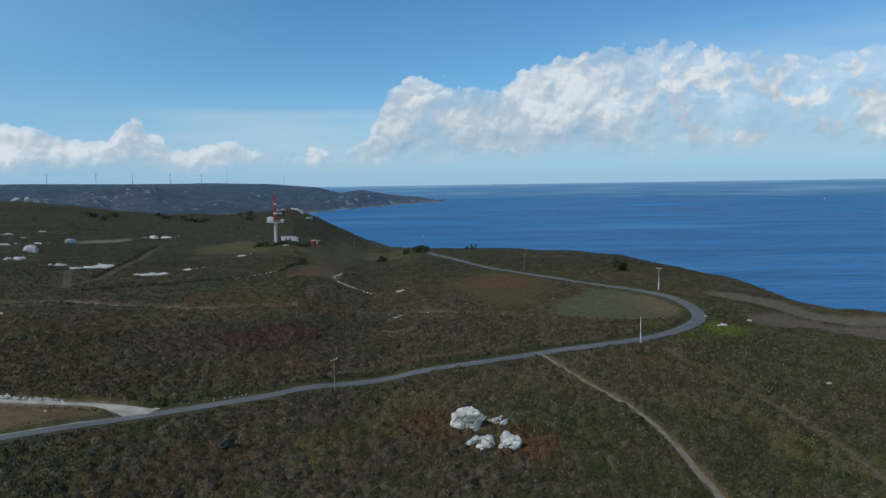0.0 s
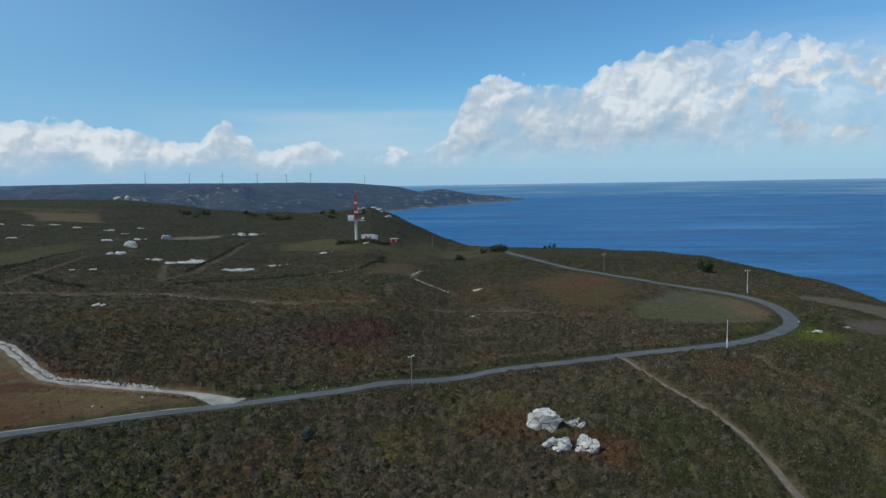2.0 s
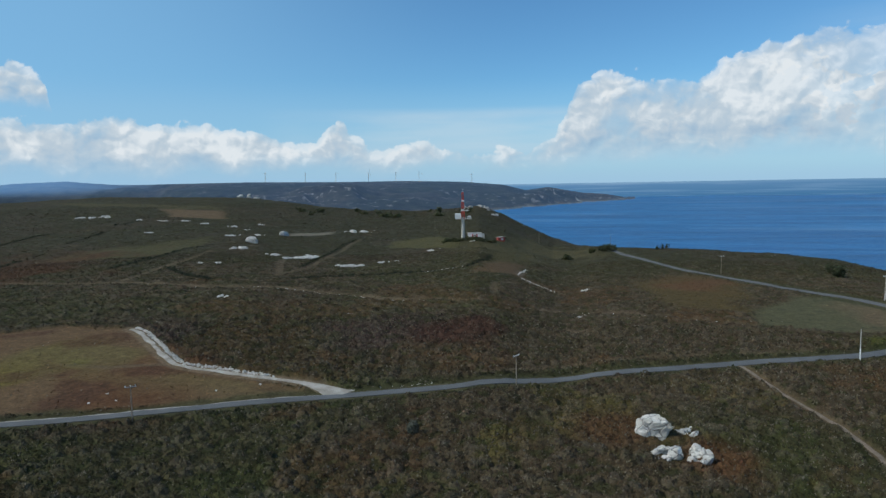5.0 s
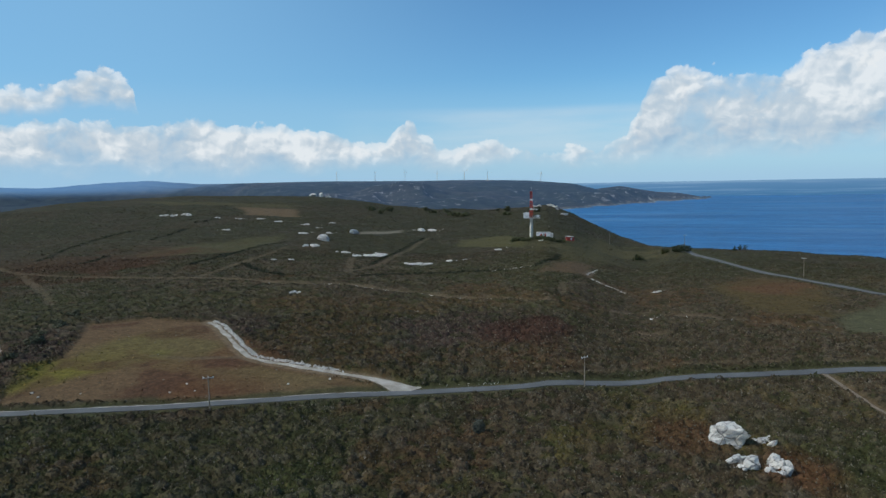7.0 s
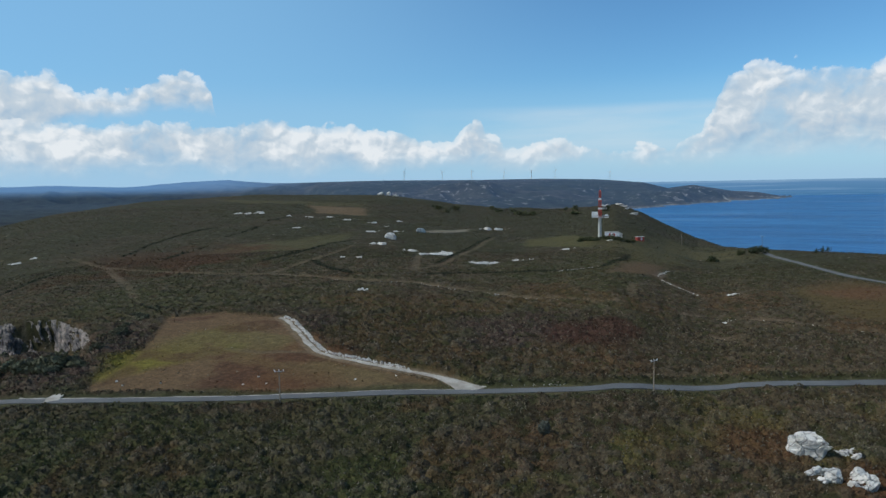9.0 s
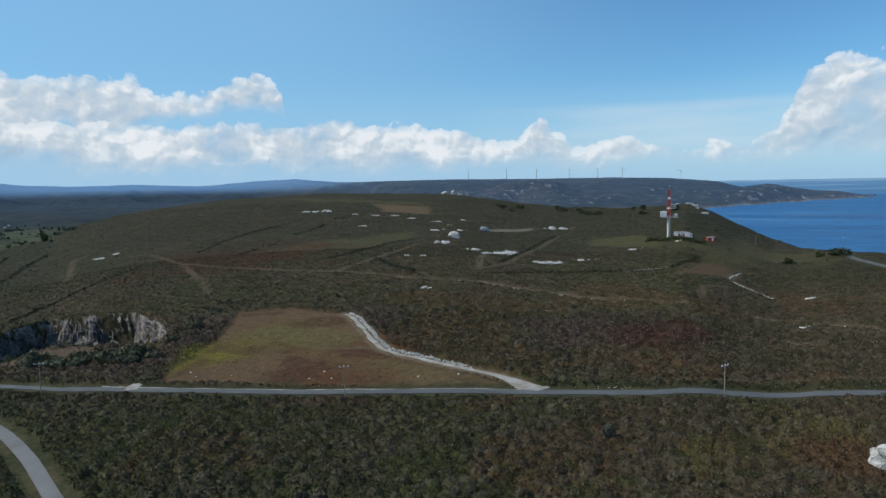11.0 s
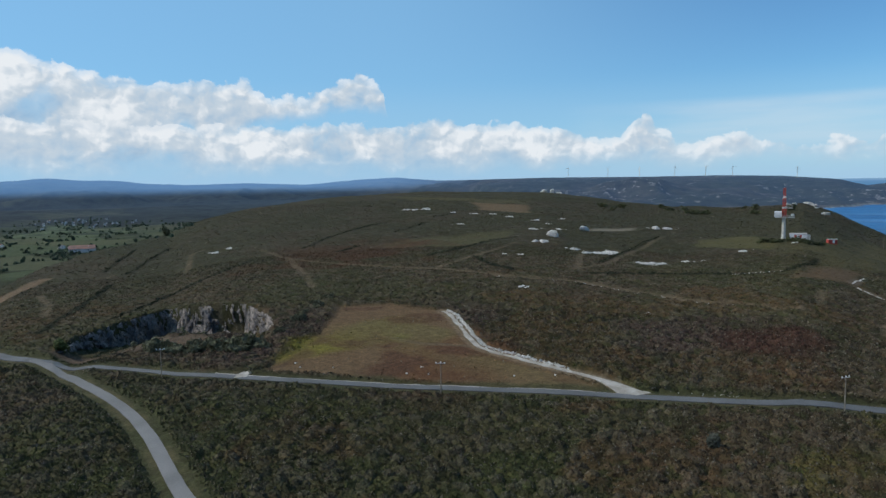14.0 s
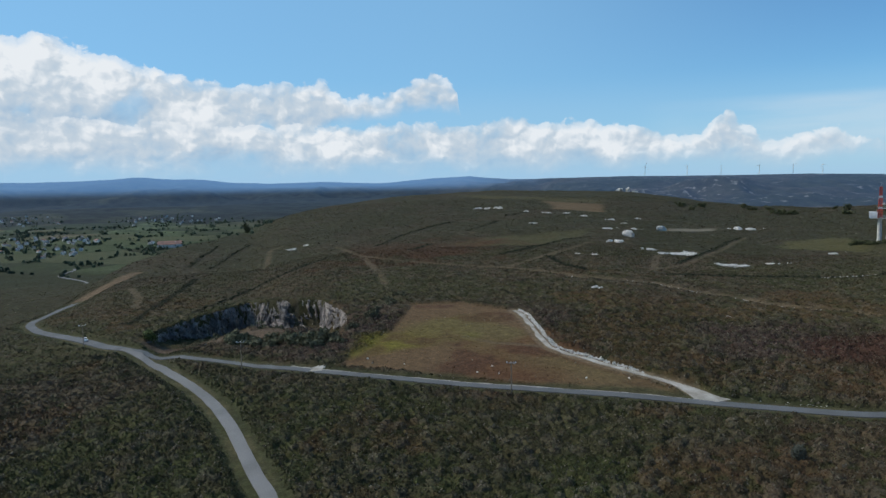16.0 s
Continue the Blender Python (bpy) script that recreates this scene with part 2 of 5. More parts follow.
def rock_build(t, bsdf):
    p = place_of(t)
    big = noise_of(t, p, 0.35, 5, 0.6)
    small = noise_of(t, p, 3.5, 7, 0.68)
    colour = mixed(t, ramp(t, big, [(0.38, 0.0), (0.62, 1.0)]), (0.68, 0.64, 0.57), (0.50, 0.47, 0.41))
    colour = mixed(t, ramp(t, small, [(0.56, 0.0), (0.70, 0.75)]), colour, (0.22, 0.21, 0.19))
    t.links.new(colour, bsdf.inputs["Base Color"])
    seam = node(t, "ShaderNodeTexVoronoi", Scale=0.55)
    seam.feature = "DISTANCE_TO_EDGE"
    jog = node(t, "ShaderNodeTexNoise", Scale=0.9, Detail=4.0)
    t.links.new(p, jog.inputs["Vector"])
    t.links.new(mixed(t, 0.45, p, jog.outputs["Color"]), seam.inputs["Vector"])
    crack = ramp(t, seam.outputs["Distance"], [(0.0, 1.0), (0.05, 0.0)])
    colour = mixed(t, maths(t, "MULTIPLY", crack, 0.7), colour, (0.10, 0.095, 0.085))
    t.links.new(colour, bsdf.inputs["Base Color"])
    bsdf.inputs["Roughness"].default_value = 0.9
    bump(t, bsdf, maths(t, "SUBTRACT", small, crack), 0.9, 0.3)


def cliff_build(t, bsdf):
    p = place_of(t)
    stretch = t.nodes.new("ShaderNodeMapping")
    stretch.inputs["Scale"].default_value = (1.0, 1.0, 0.7)
    t.links.new(p, stretch.inputs[0])
    big = noise_of(t, stretch.outputs[0], 0.16, 5, 0.6)
    small = noise_of(t, stretch.outputs[0], 0.9, 7, 0.7)
    colour = mixed(t, ramp(t, big, [(0.42, 0.0), (0.6, 1.0)]), (0.12, 0.104, 0.095), (0.34, 0.28, 0.23))
    colour = mixed(t, ramp(t, small, [(0.42, 0.0), (0.62, 0.85)]), colour, (0.05, 0.045, 0.042))
    t.links.new(colour, bsdf.inputs["Base Color"])
    bsdf.inputs["Roughness"].default_value = 0.92
    bump(t, bsdf, small, 1.0, 0.6)


GROUND = material("heath ground", ground_build(False))
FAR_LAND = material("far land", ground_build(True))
LEAF = material("heath leaves", leaf_build)
SEA = material("sea water", sea_build)
ROCK = material("weathered granite", rock_build)
CLIFF = material("quarry rock", cliff_build)
ASPHALT = material("worn asphalt", wear((0.125, 0.125, 0.122), (0.09, 0.09, 0.088), 0.12, 6, 0.85, 0.3, 0.01))
PALE_ASPHALT = material("old pale asphalt", wear((0.185, 0.178, 0.165), (0.14, 0.135, 0.125), 0.1, 6, 0.9, 0.3, 0.01))
GRAVEL = material("white gravel", wear((0.40, 0.365, 0.31), (0.23, 0.20, 0.155), 0.25, 4, 0.95, 0.8, 0.08))
DIRT = material("trodden earth", wear((0.21, 0.165, 0.12), (0.13, 0.10, 0.07), 0.3, 3, 0.95, 0.8, 0.08))
WHITE = material("white paint", wear((0.8, 0.79, 0.76), (0.62, 0.6, 0.56), 0.5, 5, 0.6, 0.1, 0.01))
RED = material("red paint", wear((0.46, 0.07, 0.05), (0.30, 0.05, 0.04), 0.6, 5, 0.6, 0.1, 0.01))
CONCRETE = material("concrete", wear((0.56, 0.53, 0.47), (0.40, 0.37, 0.32), 0.6, 8, 0.85, 0.3, 0.02))
WOOD = material("grey wooden post", wear((0.30, 0.25, 0.19), (0.18, 0.15, 0.12), 1.5, 12, 0.85, 0.3, 0.01))
METAL = material("galvanised steel", wear((0.5, 0.51, 0.52), (0.36, 0.36, 0.37), 1.0, 8, 0.45, 0.1, 0.005, 0.7))
TILE = material("clay roof tiles", wear((0.30, 0.17, 0.125), (0.20, 0.125, 0.10), 0.12, 2, 0.85, 0.3, 0.05))
SLATE = material("grey roof", wear((0.16, 0.165, 0.18), (0.10, 0.10, 0.11), 0.12, 2, 0.8, 0.3, 0.05))
RENDERED = material("rendered house wall", wear((0.72, 0.70, 0.66), (0.55, 0.53, 0.49), 0.1, 2, 0.85, 0.2, 0.02))
GLASS = material("dark glass", wear((0.03, 0.035, 0.04), (0.02, 0.02, 0.025), 1, 5, 0.1, 0.0, 0.001))
RUBBER = material("black rubber", wear((0.03, 0.03, 0.03), (0.02, 0.02, 0.02), 2, 9, 0.8, 0.2, 0.01))
BARK = material("bark", wear((0.12, 0.09, 0.065), (0.07, 0.055, 0.04), 2, 9, 0.9, 0.6, 0.03))

# ---- the lie of the land ----
# the brow of the hill round the plateau: bearing (degrees to the left of north), distance, height over the sea
BROW = (
    (-180, 280, 13.2), (-90, 280, 18.8), (-50, 350, 23), (-33.5, 406, 33.6), (-30.5, 420, 31.5), (-27.5, 434, 32.4),
    (-23.5, 476, 37.1), (-19.3, 511, 40.8), (-14.9, 546, 44.7), (-10.3, 574, 45.5), (-5.5, 595, 45.1), (0.0, 616, 43.7),
    (3.1, 644, 41.6), (4.6, 714, 38), (6.5, 798, 39.7), (8.8, 854, 50.4), (10.6, 882, 63.3), (12.7, 910, 73.3),
    (14.7, 924, 69.9), (17.8, 938, 67), (22.0, 966, 68.5), (26.0, 1022, 73.5), (29.7, 1092, 82.5), (32.2, 1134, 88.7),
    (36.6, 1162, 90.1), (41.3, 1176, 92.3), (46.1, 1176, 89.2), (50.9, 1148, 85.6), (55.6, 1064, 76.2), (60.3, 966, 62.3),
    (63.0, 868, 48.9), (69.1, 700, 43.9), (73.2, 588, 39), (76.0, 504, 31.8), (77.9, 462, 29), (90, 364, 21.6),
    (130, 280, 16), (180, 280, 13.2),
)
# the plateau's level at the foot of the slope
LEVEL = ((-180, 16), (-60, 24.4), (-30, 28.6), (0, 32.8), (30, 32.8), (60, 31.4), (80, 25.8), (120, 18.8), (180, 16))


def grid_noise(x, y, size, seed):
    """Smooth random relief between -1 and 1 with features of about that size."""
    u, v = x / size + seed * 17.3, y / size - seed * 9.1
    i, j = np.floor(u), np.floor(v)
    fu, fv = u - i, v - j
    fu, fv = fu * fu * fu * (fu * (fu * 6 - 15) + 10), fv * fv * fv * (fv * (fv * 6 - 15) + 10)

    def corner(a, b):
        h = np.sin(a * 127.1 + b * 311.7 + seed * 74.7) * 43758.5453
        return h - np.floor(h)

    low = corner(i, j) * (1 - fu) + corner(i + 1, j) * fu
    high = corner(i, j + 1) * (1 - fu) + corner(i + 1, j + 1) * fu
    return (low * (1 - fv) + high * fv) * 2 - 1


def fractal(x, y, size, seed, octaves=4):
    return sum(grid_noise(x, y, size / 2.1**k, seed + k) * 0.5**k for k in range(octaves))


def smooth(u):
    u = np.clip(u, 0, 1)
    return u * u * (3 - 2 * u)


# the near coast, the far shore and the far skyline, by bearing (degrees to the left of north)
COAST = ((-180, 980), (-120, 588), (-60, 462), (-34, 427), (-27, 445.2), (-20, 504), (-12, 574), (0, 623), (3.5, 658), (4.8, 784), (7, 868), (10, 924), (14, 1120), (22, 1610), (32, 2000), (44, 2500), (50, 6000), (180, 6000))
SHORE = ((-20, 9000), (0.2, 9000), (0.5, 4060), (4, 3600), (7, 3200), (10.6, 2750), (16, 2700), (30, 2500), (37, 2700), (41, 3500), (55, 3600), (180, 3600))
CREST = ((-20, -1.6), (0.4, -1.25), (2.1, -0.91), (4.0, -0.79), (6.8, -0.27), (8.7, -0.5), (10.5, -0.02), (14.2, 0.3), (18.6, 0.43), (24, 0.43), (32, 0.52), (36.6, 0.48), (41.3, 0.43), (44.6, 0.78), (48, 0.65), (50.8, 0.32), (55.6, 0.49), (61.5, 0.41), (67.6, 0.86), (71.2, 0.99), (74.7, 0.87), (80, 0.73), (100, 0.9), (140, 0.5), (180, 0.7))
# the quarry cut into the slope: bearing, distance of its rim, depth of the pit below it
QUARRY = ((54.6, 310.8, 0), (55.2, 315, 0.7), (55.9, 333.2, 8.8), (57.5, 357, 15.1), (60.5, 368.2, 14.4), (63.3, 387.8, 16.1), (66.4, 369.6, 11.5), (69.4, 351.4, 6.9), (70.7, 336, 2.7), (71.5, 327.6, 0))


def height(x, y):
    """The ground's height over the sea at each x, y."""
    x, y = np.asarray(x, float), np.asarray(y, float)
    d = np.hypot(x, y) + 1e-6
    b = np.degrees(np.arctan2(-x, y))
    b2 = b + fractal(x, y, 120, 4, 3) * 0.9
    level = np.interp(b, *zip(*LEVEL))
    brow_far, brow_top = (np.interp(b, [r[0] for r in BROW], [r[k] for r in BROW]) for k in (1, 2))
    inner = level + (brow_top - level) * np.maximum(d - 154, 0) / (brow_far - 154)
    outer = brow_top - (d - brow_far) * np.maximum(0.13, 2.2 * (100 - brow_top) / brow_far)
    z = inner - 2.8 * np.logaddexp(0, (inner - outer) / 2.8)  # a rounded brow
    z = np.where(d < 60, level, z)
    low = 13.0
    z = low + 4 * np.logaddexp(0, (z - low) / 4)
    z = z + fractal(x, y, 60, 1, 3) * 1.1 * smooth((d - 130) / 420)
    z = z + fractal(x, y, 520, 3, 4) * 10 * smooth((d - 1300) / 800)
    z = z + smooth((d - 1700) / 1400) * (18 + 16 * fractal(x, y, 700, 8, 3)) * smooth((b - 38) / 12)
    rim, pit = (np.interp(b, [r[0] for r in QUARRY], [r[k] for r in QUARRY]) for k in (1, 2))
    z = z - pit * smooth((rim - d) / 5) * (1 - smooth((rim - d - 11) / 58))
    edge = np.interp(b2, *zip(*COAST)) + fractal(x, y, 60, 2, 3) * 9 * smooth((d - 840) / 300)
    out = (d - edge) / 90
    z = np.where(out > 0, z * (1 - smooth(out)) - 22 * smooth(out * 0.8) - np.clip(out, 0, 1) * 4, z)
    # far headland and mountains
    shore = np.interp(b2, *zip(*SHORE)) + fractal(x, y, 300, 6, 4) * 60
    reach = np.clip(450 + (np.clip(b, 0, 16)) * 45, 450, 1150)
    top = 100 + (shore + reach) * np.tan(np.radians(np.interp(b, *zip(*CREST))))
    top = top + grid_noise(b, 0 * b, 2.3, 17) * 7 * smooth((b - 38) / 6)
    u = (d - shore) / reach
    rough = fractal(x, y, 300, 11, 5) * 42 * smooth(u * 3) * (1 - smooth((u - 0.25) / 0.4))
    far = np.where(u > 0, 4 + (top - 4) * (1 - (1 - np.clip(u, 0, 1)) ** 1.7) + rough, -22 + 26 * smooth(u * 6 + 1))
    far = np.where(u > 1, top - (u - 1) * 25, far)
    return np.maximum(z, far)


# ---- roads, tracks and plots on the plan ----
ROAD = ((-462, 116), (-448, 103), (-437, 94), (-424.5, 85.6), (-411, 80.9), (-387, 81.6), (-344.3, 88.2), (-317, 90.4), (-300, 94.6), (-284, 100), (-268.5, 105.7), (-254.4, 110.8), (-241, 115.3), (-215, 122.3), (-194, 130.2), (-176.5, 138.6), (-159, 147.6), (-144.3, 155.3), (-121, 168.9), (-105.8, 177.4), (-87, 187.8), (-68, 198), (-52, 206.2), (-36, 217), (-20, 227.5), (-10.5, 232.4), (8.8, 241.1), (26, 249), (48, 259.8), (71.9, 269.7), (86.1, 278.5), (103.2, 293.6), (115.9, 309), (123.2, 322.7), (126.8, 341.7), (125.9, 359), (118.7, 374.8), (103.3, 388.7), (75.1, 414.8), (44.3, 458.6), (18.9, 502.2), (-2.3, 551.7), (-13, 585), (-20, 620))
BRANCH = ((-304, 94), (-291.6, 94.8), (-267, 94.2), (-233.2, 92.6), (-208, 89.8), (-188.1, 85.8), (-167, 79.8), (-148.1, 74), (-134.1, 70.2), (-112, 62), (-56, 28), (28, -42), (126, -126))
TRACK = ((-86.5, 189), (-94.5, 192.5), (-103.5, 195.4), (-116, 196), (-127.5, 196.7), (-140.1, 198), (-153.2, 199.6), (-158.5, 202), (-166.5, 207.5), (-177.5, 216.6), (-188, 225.1), (-198.4, 233.1), (-205, 236))
TRAIL = ((36.4, 253.4), (39.9, 242.6), (42.4, 233.9), (49.7, 213.3), (55.1, 199.4), (58.8, 184), (60.3, 167.8), (60.5, 151.3), (60.7, 138), (60, 100))
# stone walls, hedges and paths across the hill
WALLS = (
    ((-234.3, 318.2), (-205.7, 325.5), (-187.8, 332.7), (-166.3, 331.1), (-147, 330.7), (-127, 325), (-110.9, 325.6), (-96.5, 328.4), (-80.7, 322.3), (-53.1, 331.5), (-34.2, 341), (-10.2, 332.2), (12.1, 328.8), (33.1, 322.1), (47.3, 317.5), (54.9, 311.1)),
    ((-67.2, 421.4), (-54.6, 406.8), (-43.6, 398.5)),
    ((-70.8, 428), (-71.1, 467.6)),
    ((-128, 407), (-118.6, 411.5), (-101.6, 421)),
    ((-28.3, 297.4), (-15.7, 296.1)),
)
HEDGES = (
    ((-194.1, 358.6), (-169, 382.8), (-144.9, 398.7), (-118.6, 410.8), (-101.6, 420.2), (-97.6, 456.4), (-100, 480.2)),
    ((-347.1, 110.8), (-369.1, 126.7), (-401.8, 152.9), (-430, 172), (-459.6, 192)),
    ((-515.3, 210.3), (-560.1, 239.9), (-639.3, 291.6)),
    ((-495.6, 218.4), (-522.5, 241.2), (-588.4, 291.5), (-619, 316)),
    ((-345, 140), (-366, 168), (-386, 196), (-403, 231), (-424, 276)),
    ((-315.4, 349.6), (-316.9, 382.1), (-323.7, 429.4), (-320.5, 463.1)),
    ((-287.4, 365.2), (-258, 345.7), (-236.2, 337.5)),
    ((-395.4, 334.6), (-400.2, 360.6)),
    ((-434.4, 436.8), (-448, 470), (-463.1, 508.8)),
    ((-482.6, 541.5), (-491.4, 587.1)),
    ((-433.3, 330.4), (-463.8, 376.9), (-492.1, 434.8), (-504.3, 489.3)),
    ((-211, 402), (-222, 456), (-238, 556)),
)
PATHS = (
    ((-462, 310.8), (-420, 299), (-387.5, 295.1), (-331.8, 304.8), (-279.5, 316.2), (-234.3, 320.7), (-205.7, 328), (-187.8, 335.2), (-166.3, 333.6), (-147, 333.2), (-127, 327.5), (-110.9, 328.1), (-96.5, 330.9), (-80.7, 324.8)),
    ((-282.7, 321.6), (-286.2, 348.6), (-290.8, 381.5), (-301.5, 435.6)),
    ((-210.3, 371), (-227.4, 403.4), (-238.1, 426.2)),
    ((-208.3, 363.4), (-205.9, 398.4), (-217.3, 456.8), (-234.2, 559.9)),
    ((-235.8, 469.7), (-210.6, 450.9)),
    ((-342.9, 134.1), (-363.1, 163), (-382, 189.7), (-399.1, 225), (-420.3, 270.1)),
    ((-404.6, 295.4), (-347.2, 264.6), (-303.8, 238)),
    ((-449.7, 239.8), (-467.4, 251.8), (-500, 271), (-533.4, 290.7), (-534.9, 302.9)),
    ((-386.1, 126.7), (-423.6, 141.1), (-457.8, 148.5)),
    ((-156.8, 200.2), (-166.6, 196), (-177, 191), (-191.8, 190)),
    ((86.6, 259), (87.9, 242.6), (93.2, 231.5), (97, 219), (99.1, 212.1), (103, 191.8), (104, 170.8), (102.2, 140)),
    ((-50.4, 218), (-35, 230), (-14.9, 246.3), (9.4, 255.2), (34.6, 264), (64.7, 274.6)),
    ((-70, 345), (-75, 372), (-66, 395)),
)
EARTH_TRACKS = (((-464.1, 117.8), (-483.8, 138.4), (-526.2, 174.4)),)
PLOTS = {
    "rust": ((-200.2, 134.4), (-219.8, 170.8), (-252, 214.2), (-236.6, 232.4), (-204.4, 236.6), (-165.2, 205.8), (-155.4, 197.4), (-95.2, 189), (-107.8, 177.8), (-156.8, 155.4)),
    "tan": ((57.4, 347.2), (82.6, 382.2), (106.4, 386.4), (121.8, 362.6), (113.4, 322), (81.2, 306.6), (53.2, 317.8)),
    "orange": ((-1.4, 413), (36.4, 460.6), (60.2, 411.6), (50.4, 344.4), (18.2, 350)),
    "bare": ((145.3, 325.8), (171.6, 335.9), (175.5, 323.2), (199, 297.8), (262, 250), (250, 232), (184.7, 277.7), (170.9, 305.6), (146.9, 308.6)),
    "bare_strip": ((146.3, 381), (167.8, 375.4), (186.6, 371.3), (190.6, 341.5), (212.9, 321.1), (270, 275), (260, 255), (200.3, 302.2), (176, 323.9), (173.5, 339.6), (166.2, 352.9), (147.5, 368.9)),
    "pale_hill": ((-392, 369.6), (-385, 422.8), (-347.2, 499.8), (-327.6, 471.8), (-327.6, 390.6), (-378, 362.6)),
    "brown_hill": ((-578.2, 726.6), (-478.8, 714), (-421.4, 638.4), (-492.8, 639.8)),
    "top": ((-792.4, 761.6), (-527.8, 785.4), (-488.6, 728), (-674.8, 718.2)),
    "tower_grass": ((-127.4, 532), (-116.2, 565.6), (-102.2, 662.2), (-44.8, 637), (-21, 571.2), (-68.6, 557.2), (-86.8, 457.8)),
    "brown_patch": ((-92.4, 399), (-88.2, 463.4), (-75.6, 484.4), (-71.4, 425.6)),
    "green_square": ((-203, 554.4), (-180.6, 596.4), (-138.6, 554.4), (-138.6, 519.4), (-189, 516.6)),
    "pale_rock": ((-302.4, 541.8), (-299.6, 571.2), (-284.2, 606.2), (-274.4, 586.6), (-289.8, 553)),
    "quarry_floor": ((-310.8, 100.8), (-310.8, 112), (-287, 145.6), (-266, 156.8), (-261.8, 145.6), (-274.4, 123.2), (-287, 106.4)),
}

# bare slabs on the hill: x, y, width, depth, height
SLABS = (
    (-232.4, 445.2, 14, 9.8, 1.4), (-225.4, 449.4, 11.2, 7, 1.12), (-240.8, 438.2, 8.4, 5.6, 1.26), (-229.6, 455, 12.6, 5.6, 0.98), (-187.6, 425.6, 11.2, 8.4, 1.4), (-180.6, 428.4, 8.4, 7, 1.26), (-194.6, 425.6, 7, 4.2, 1.12),
    (-254.8, 445.2, 8.4, 5.6, 1.26), (-205.8, 302.4, 3.64, 4.48, 0.84), (-202.44, 303.1, 3.08, 4.76, 0.84), (-152.6, 505.4, 7, 4.2, 1.12), (-169.4, 442.4, 7, 4.9, 0.98), (-161, 450.8, 4.2, 2.8, 0.84),
    (-266, 617.4, 12.6, 7, 3.36), (-257.6, 624.4, 9.8, 7, 2.52), (-338.8, 516.6, 9.8, 5.6, 1.26), (-277.2, 386.4, 4.2, 2.8, 1.12), (-266, 390.6, 5.6, 2.8, 0.84), (-422.8, 518, 8.4, 5.6, 1.12), (-128.8, 291.2, 3.64, 2.24, 0.7), (131.6, 226.8, 2.52, 1.82, 1.26),
    (-508.2, 298.2, 8.4, 5.6, 1.26), (-509.6, 312.2, 7, 4.2, 1.12), (-574, 611.8, 8.4, 7, 2.24), (-585.2, 607.6, 9.8, 7, 2.1), (-567, 623, 11.2, 5.6, 1.96), (-557.2, 617.4, 7, 5.6, 1.68), (-501.2, 599.2, 8.4, 4.2, 1.4), (-473.2, 603.4, 9.8, 4.2, 1.4), (-449.4, 604.8, 11.2, 4.2, 1.4), (-420, 597.8, 9.8, 4.2, 1.4), (-379.4, 585.2, 8.4, 4.2, 1.4), (-366.8, 616, 7, 4.2, 1.4),
    (-287, 453.6, 9.8, 5.6, 2.52), (-292.6, 449.4, 5.6, 4.2, 1.96), (124.32, 303.8, 4.76, 2.8, 0.84), (128.8, 306.6, 3.92, 2.52, 0.7), (133, 322, 7, 2.24, 0.56), (144.2, 316.4, 6.3, 2.1, 0.56), (-319.2, 529.2, 8.4, 4.2, 1.12), (-23.8, 330.4, 5.6, 2.8, 0.7), (-26.6, 406, 7, 3.36, 0.7), (-126, 537.6, 5.6, 2.8, 0.7), (-350, 560, 7, 3.5, 0.84),
)


def resample(points, step):
    """A smooth line through the points, with a point every step metres."""
    p = np.array(points, float)
    p = np.vstack([2 * p[0] - p[1], p, 2 * p[-1] - p[-2]])
    out = []
    for k in range(1, len(p) - 2):
        n = max(2, int(np.hypot(*(p[k + 1] - p[k])) / step))
        u = np.arange(n)[:, None] / n
        a, b, c, d = p[k - 1 : k + 3]
        out.append(0.5 * (2 * b + (c - a) * u + (2 * a - 5 * b + 4 * c - d) * u**2 + (3 * b - a - 3 * c + d) * u**3))
    out.append(p[-2][None])
    return np.vstack(out)


def from_line(x, y, line, reach=12.0):
    """Distance of each x, y from a line; far ones stay at 1e3."""
    far = np.full(np.shape(x), 1e3)
    line = np.array(line, float)
    near = (x > line[:, 0].min() - reach) & (x < line[:, 0].max() + reach) & (y > line[:, 1].min() - reach) & (y < line[:, 1].max() + reach)
    if not near.any():
        return far
    px, py = x[near], y[near]
    best = np.full(px.shape, 1e3)
    for a, b in zip(line[:-1], line[1:]):
        ab = b - a
        u = np.clip(((px - a[0]) * ab[0] + (py - a[1]) * ab[1]) / (ab @ ab + 1e-9), 0, 1)
        best = np.minimum(best, np.hypot(px - a[0] - u * ab[0], py - a[1] - u * ab[1]))
    far[near] = best
    return far


def inside(x, y, plot):
    """Signed distance from the plot's edge, positive inside."""
    ring = list(plot) + [plot[0]]
    odd = np.zeros(np.shape(x), bool)
    for (ax, ay), (bx, by) in zip(ring[:-1], ring[1:]):
        cross = ((ay > y) != (by > y)) & (x < (bx - ax) * (y - ay) / (by - ay + 1e-12) + ax)
        odd ^= cross
    d = from_line(x, y, ring, 30)
    return np.where(odd, d, -d)


ROAD_LINE, BRANCH_LINE, TRACK_LINE, TRAIL_LINE = (resample(p, 6.0) for p in (ROAD, BRANCH, TRACK, TRAIL))


def blend(c, colour, w):
    return c + (np.array(colour) - c) * np.clip(w, 0, 1)[..., None]


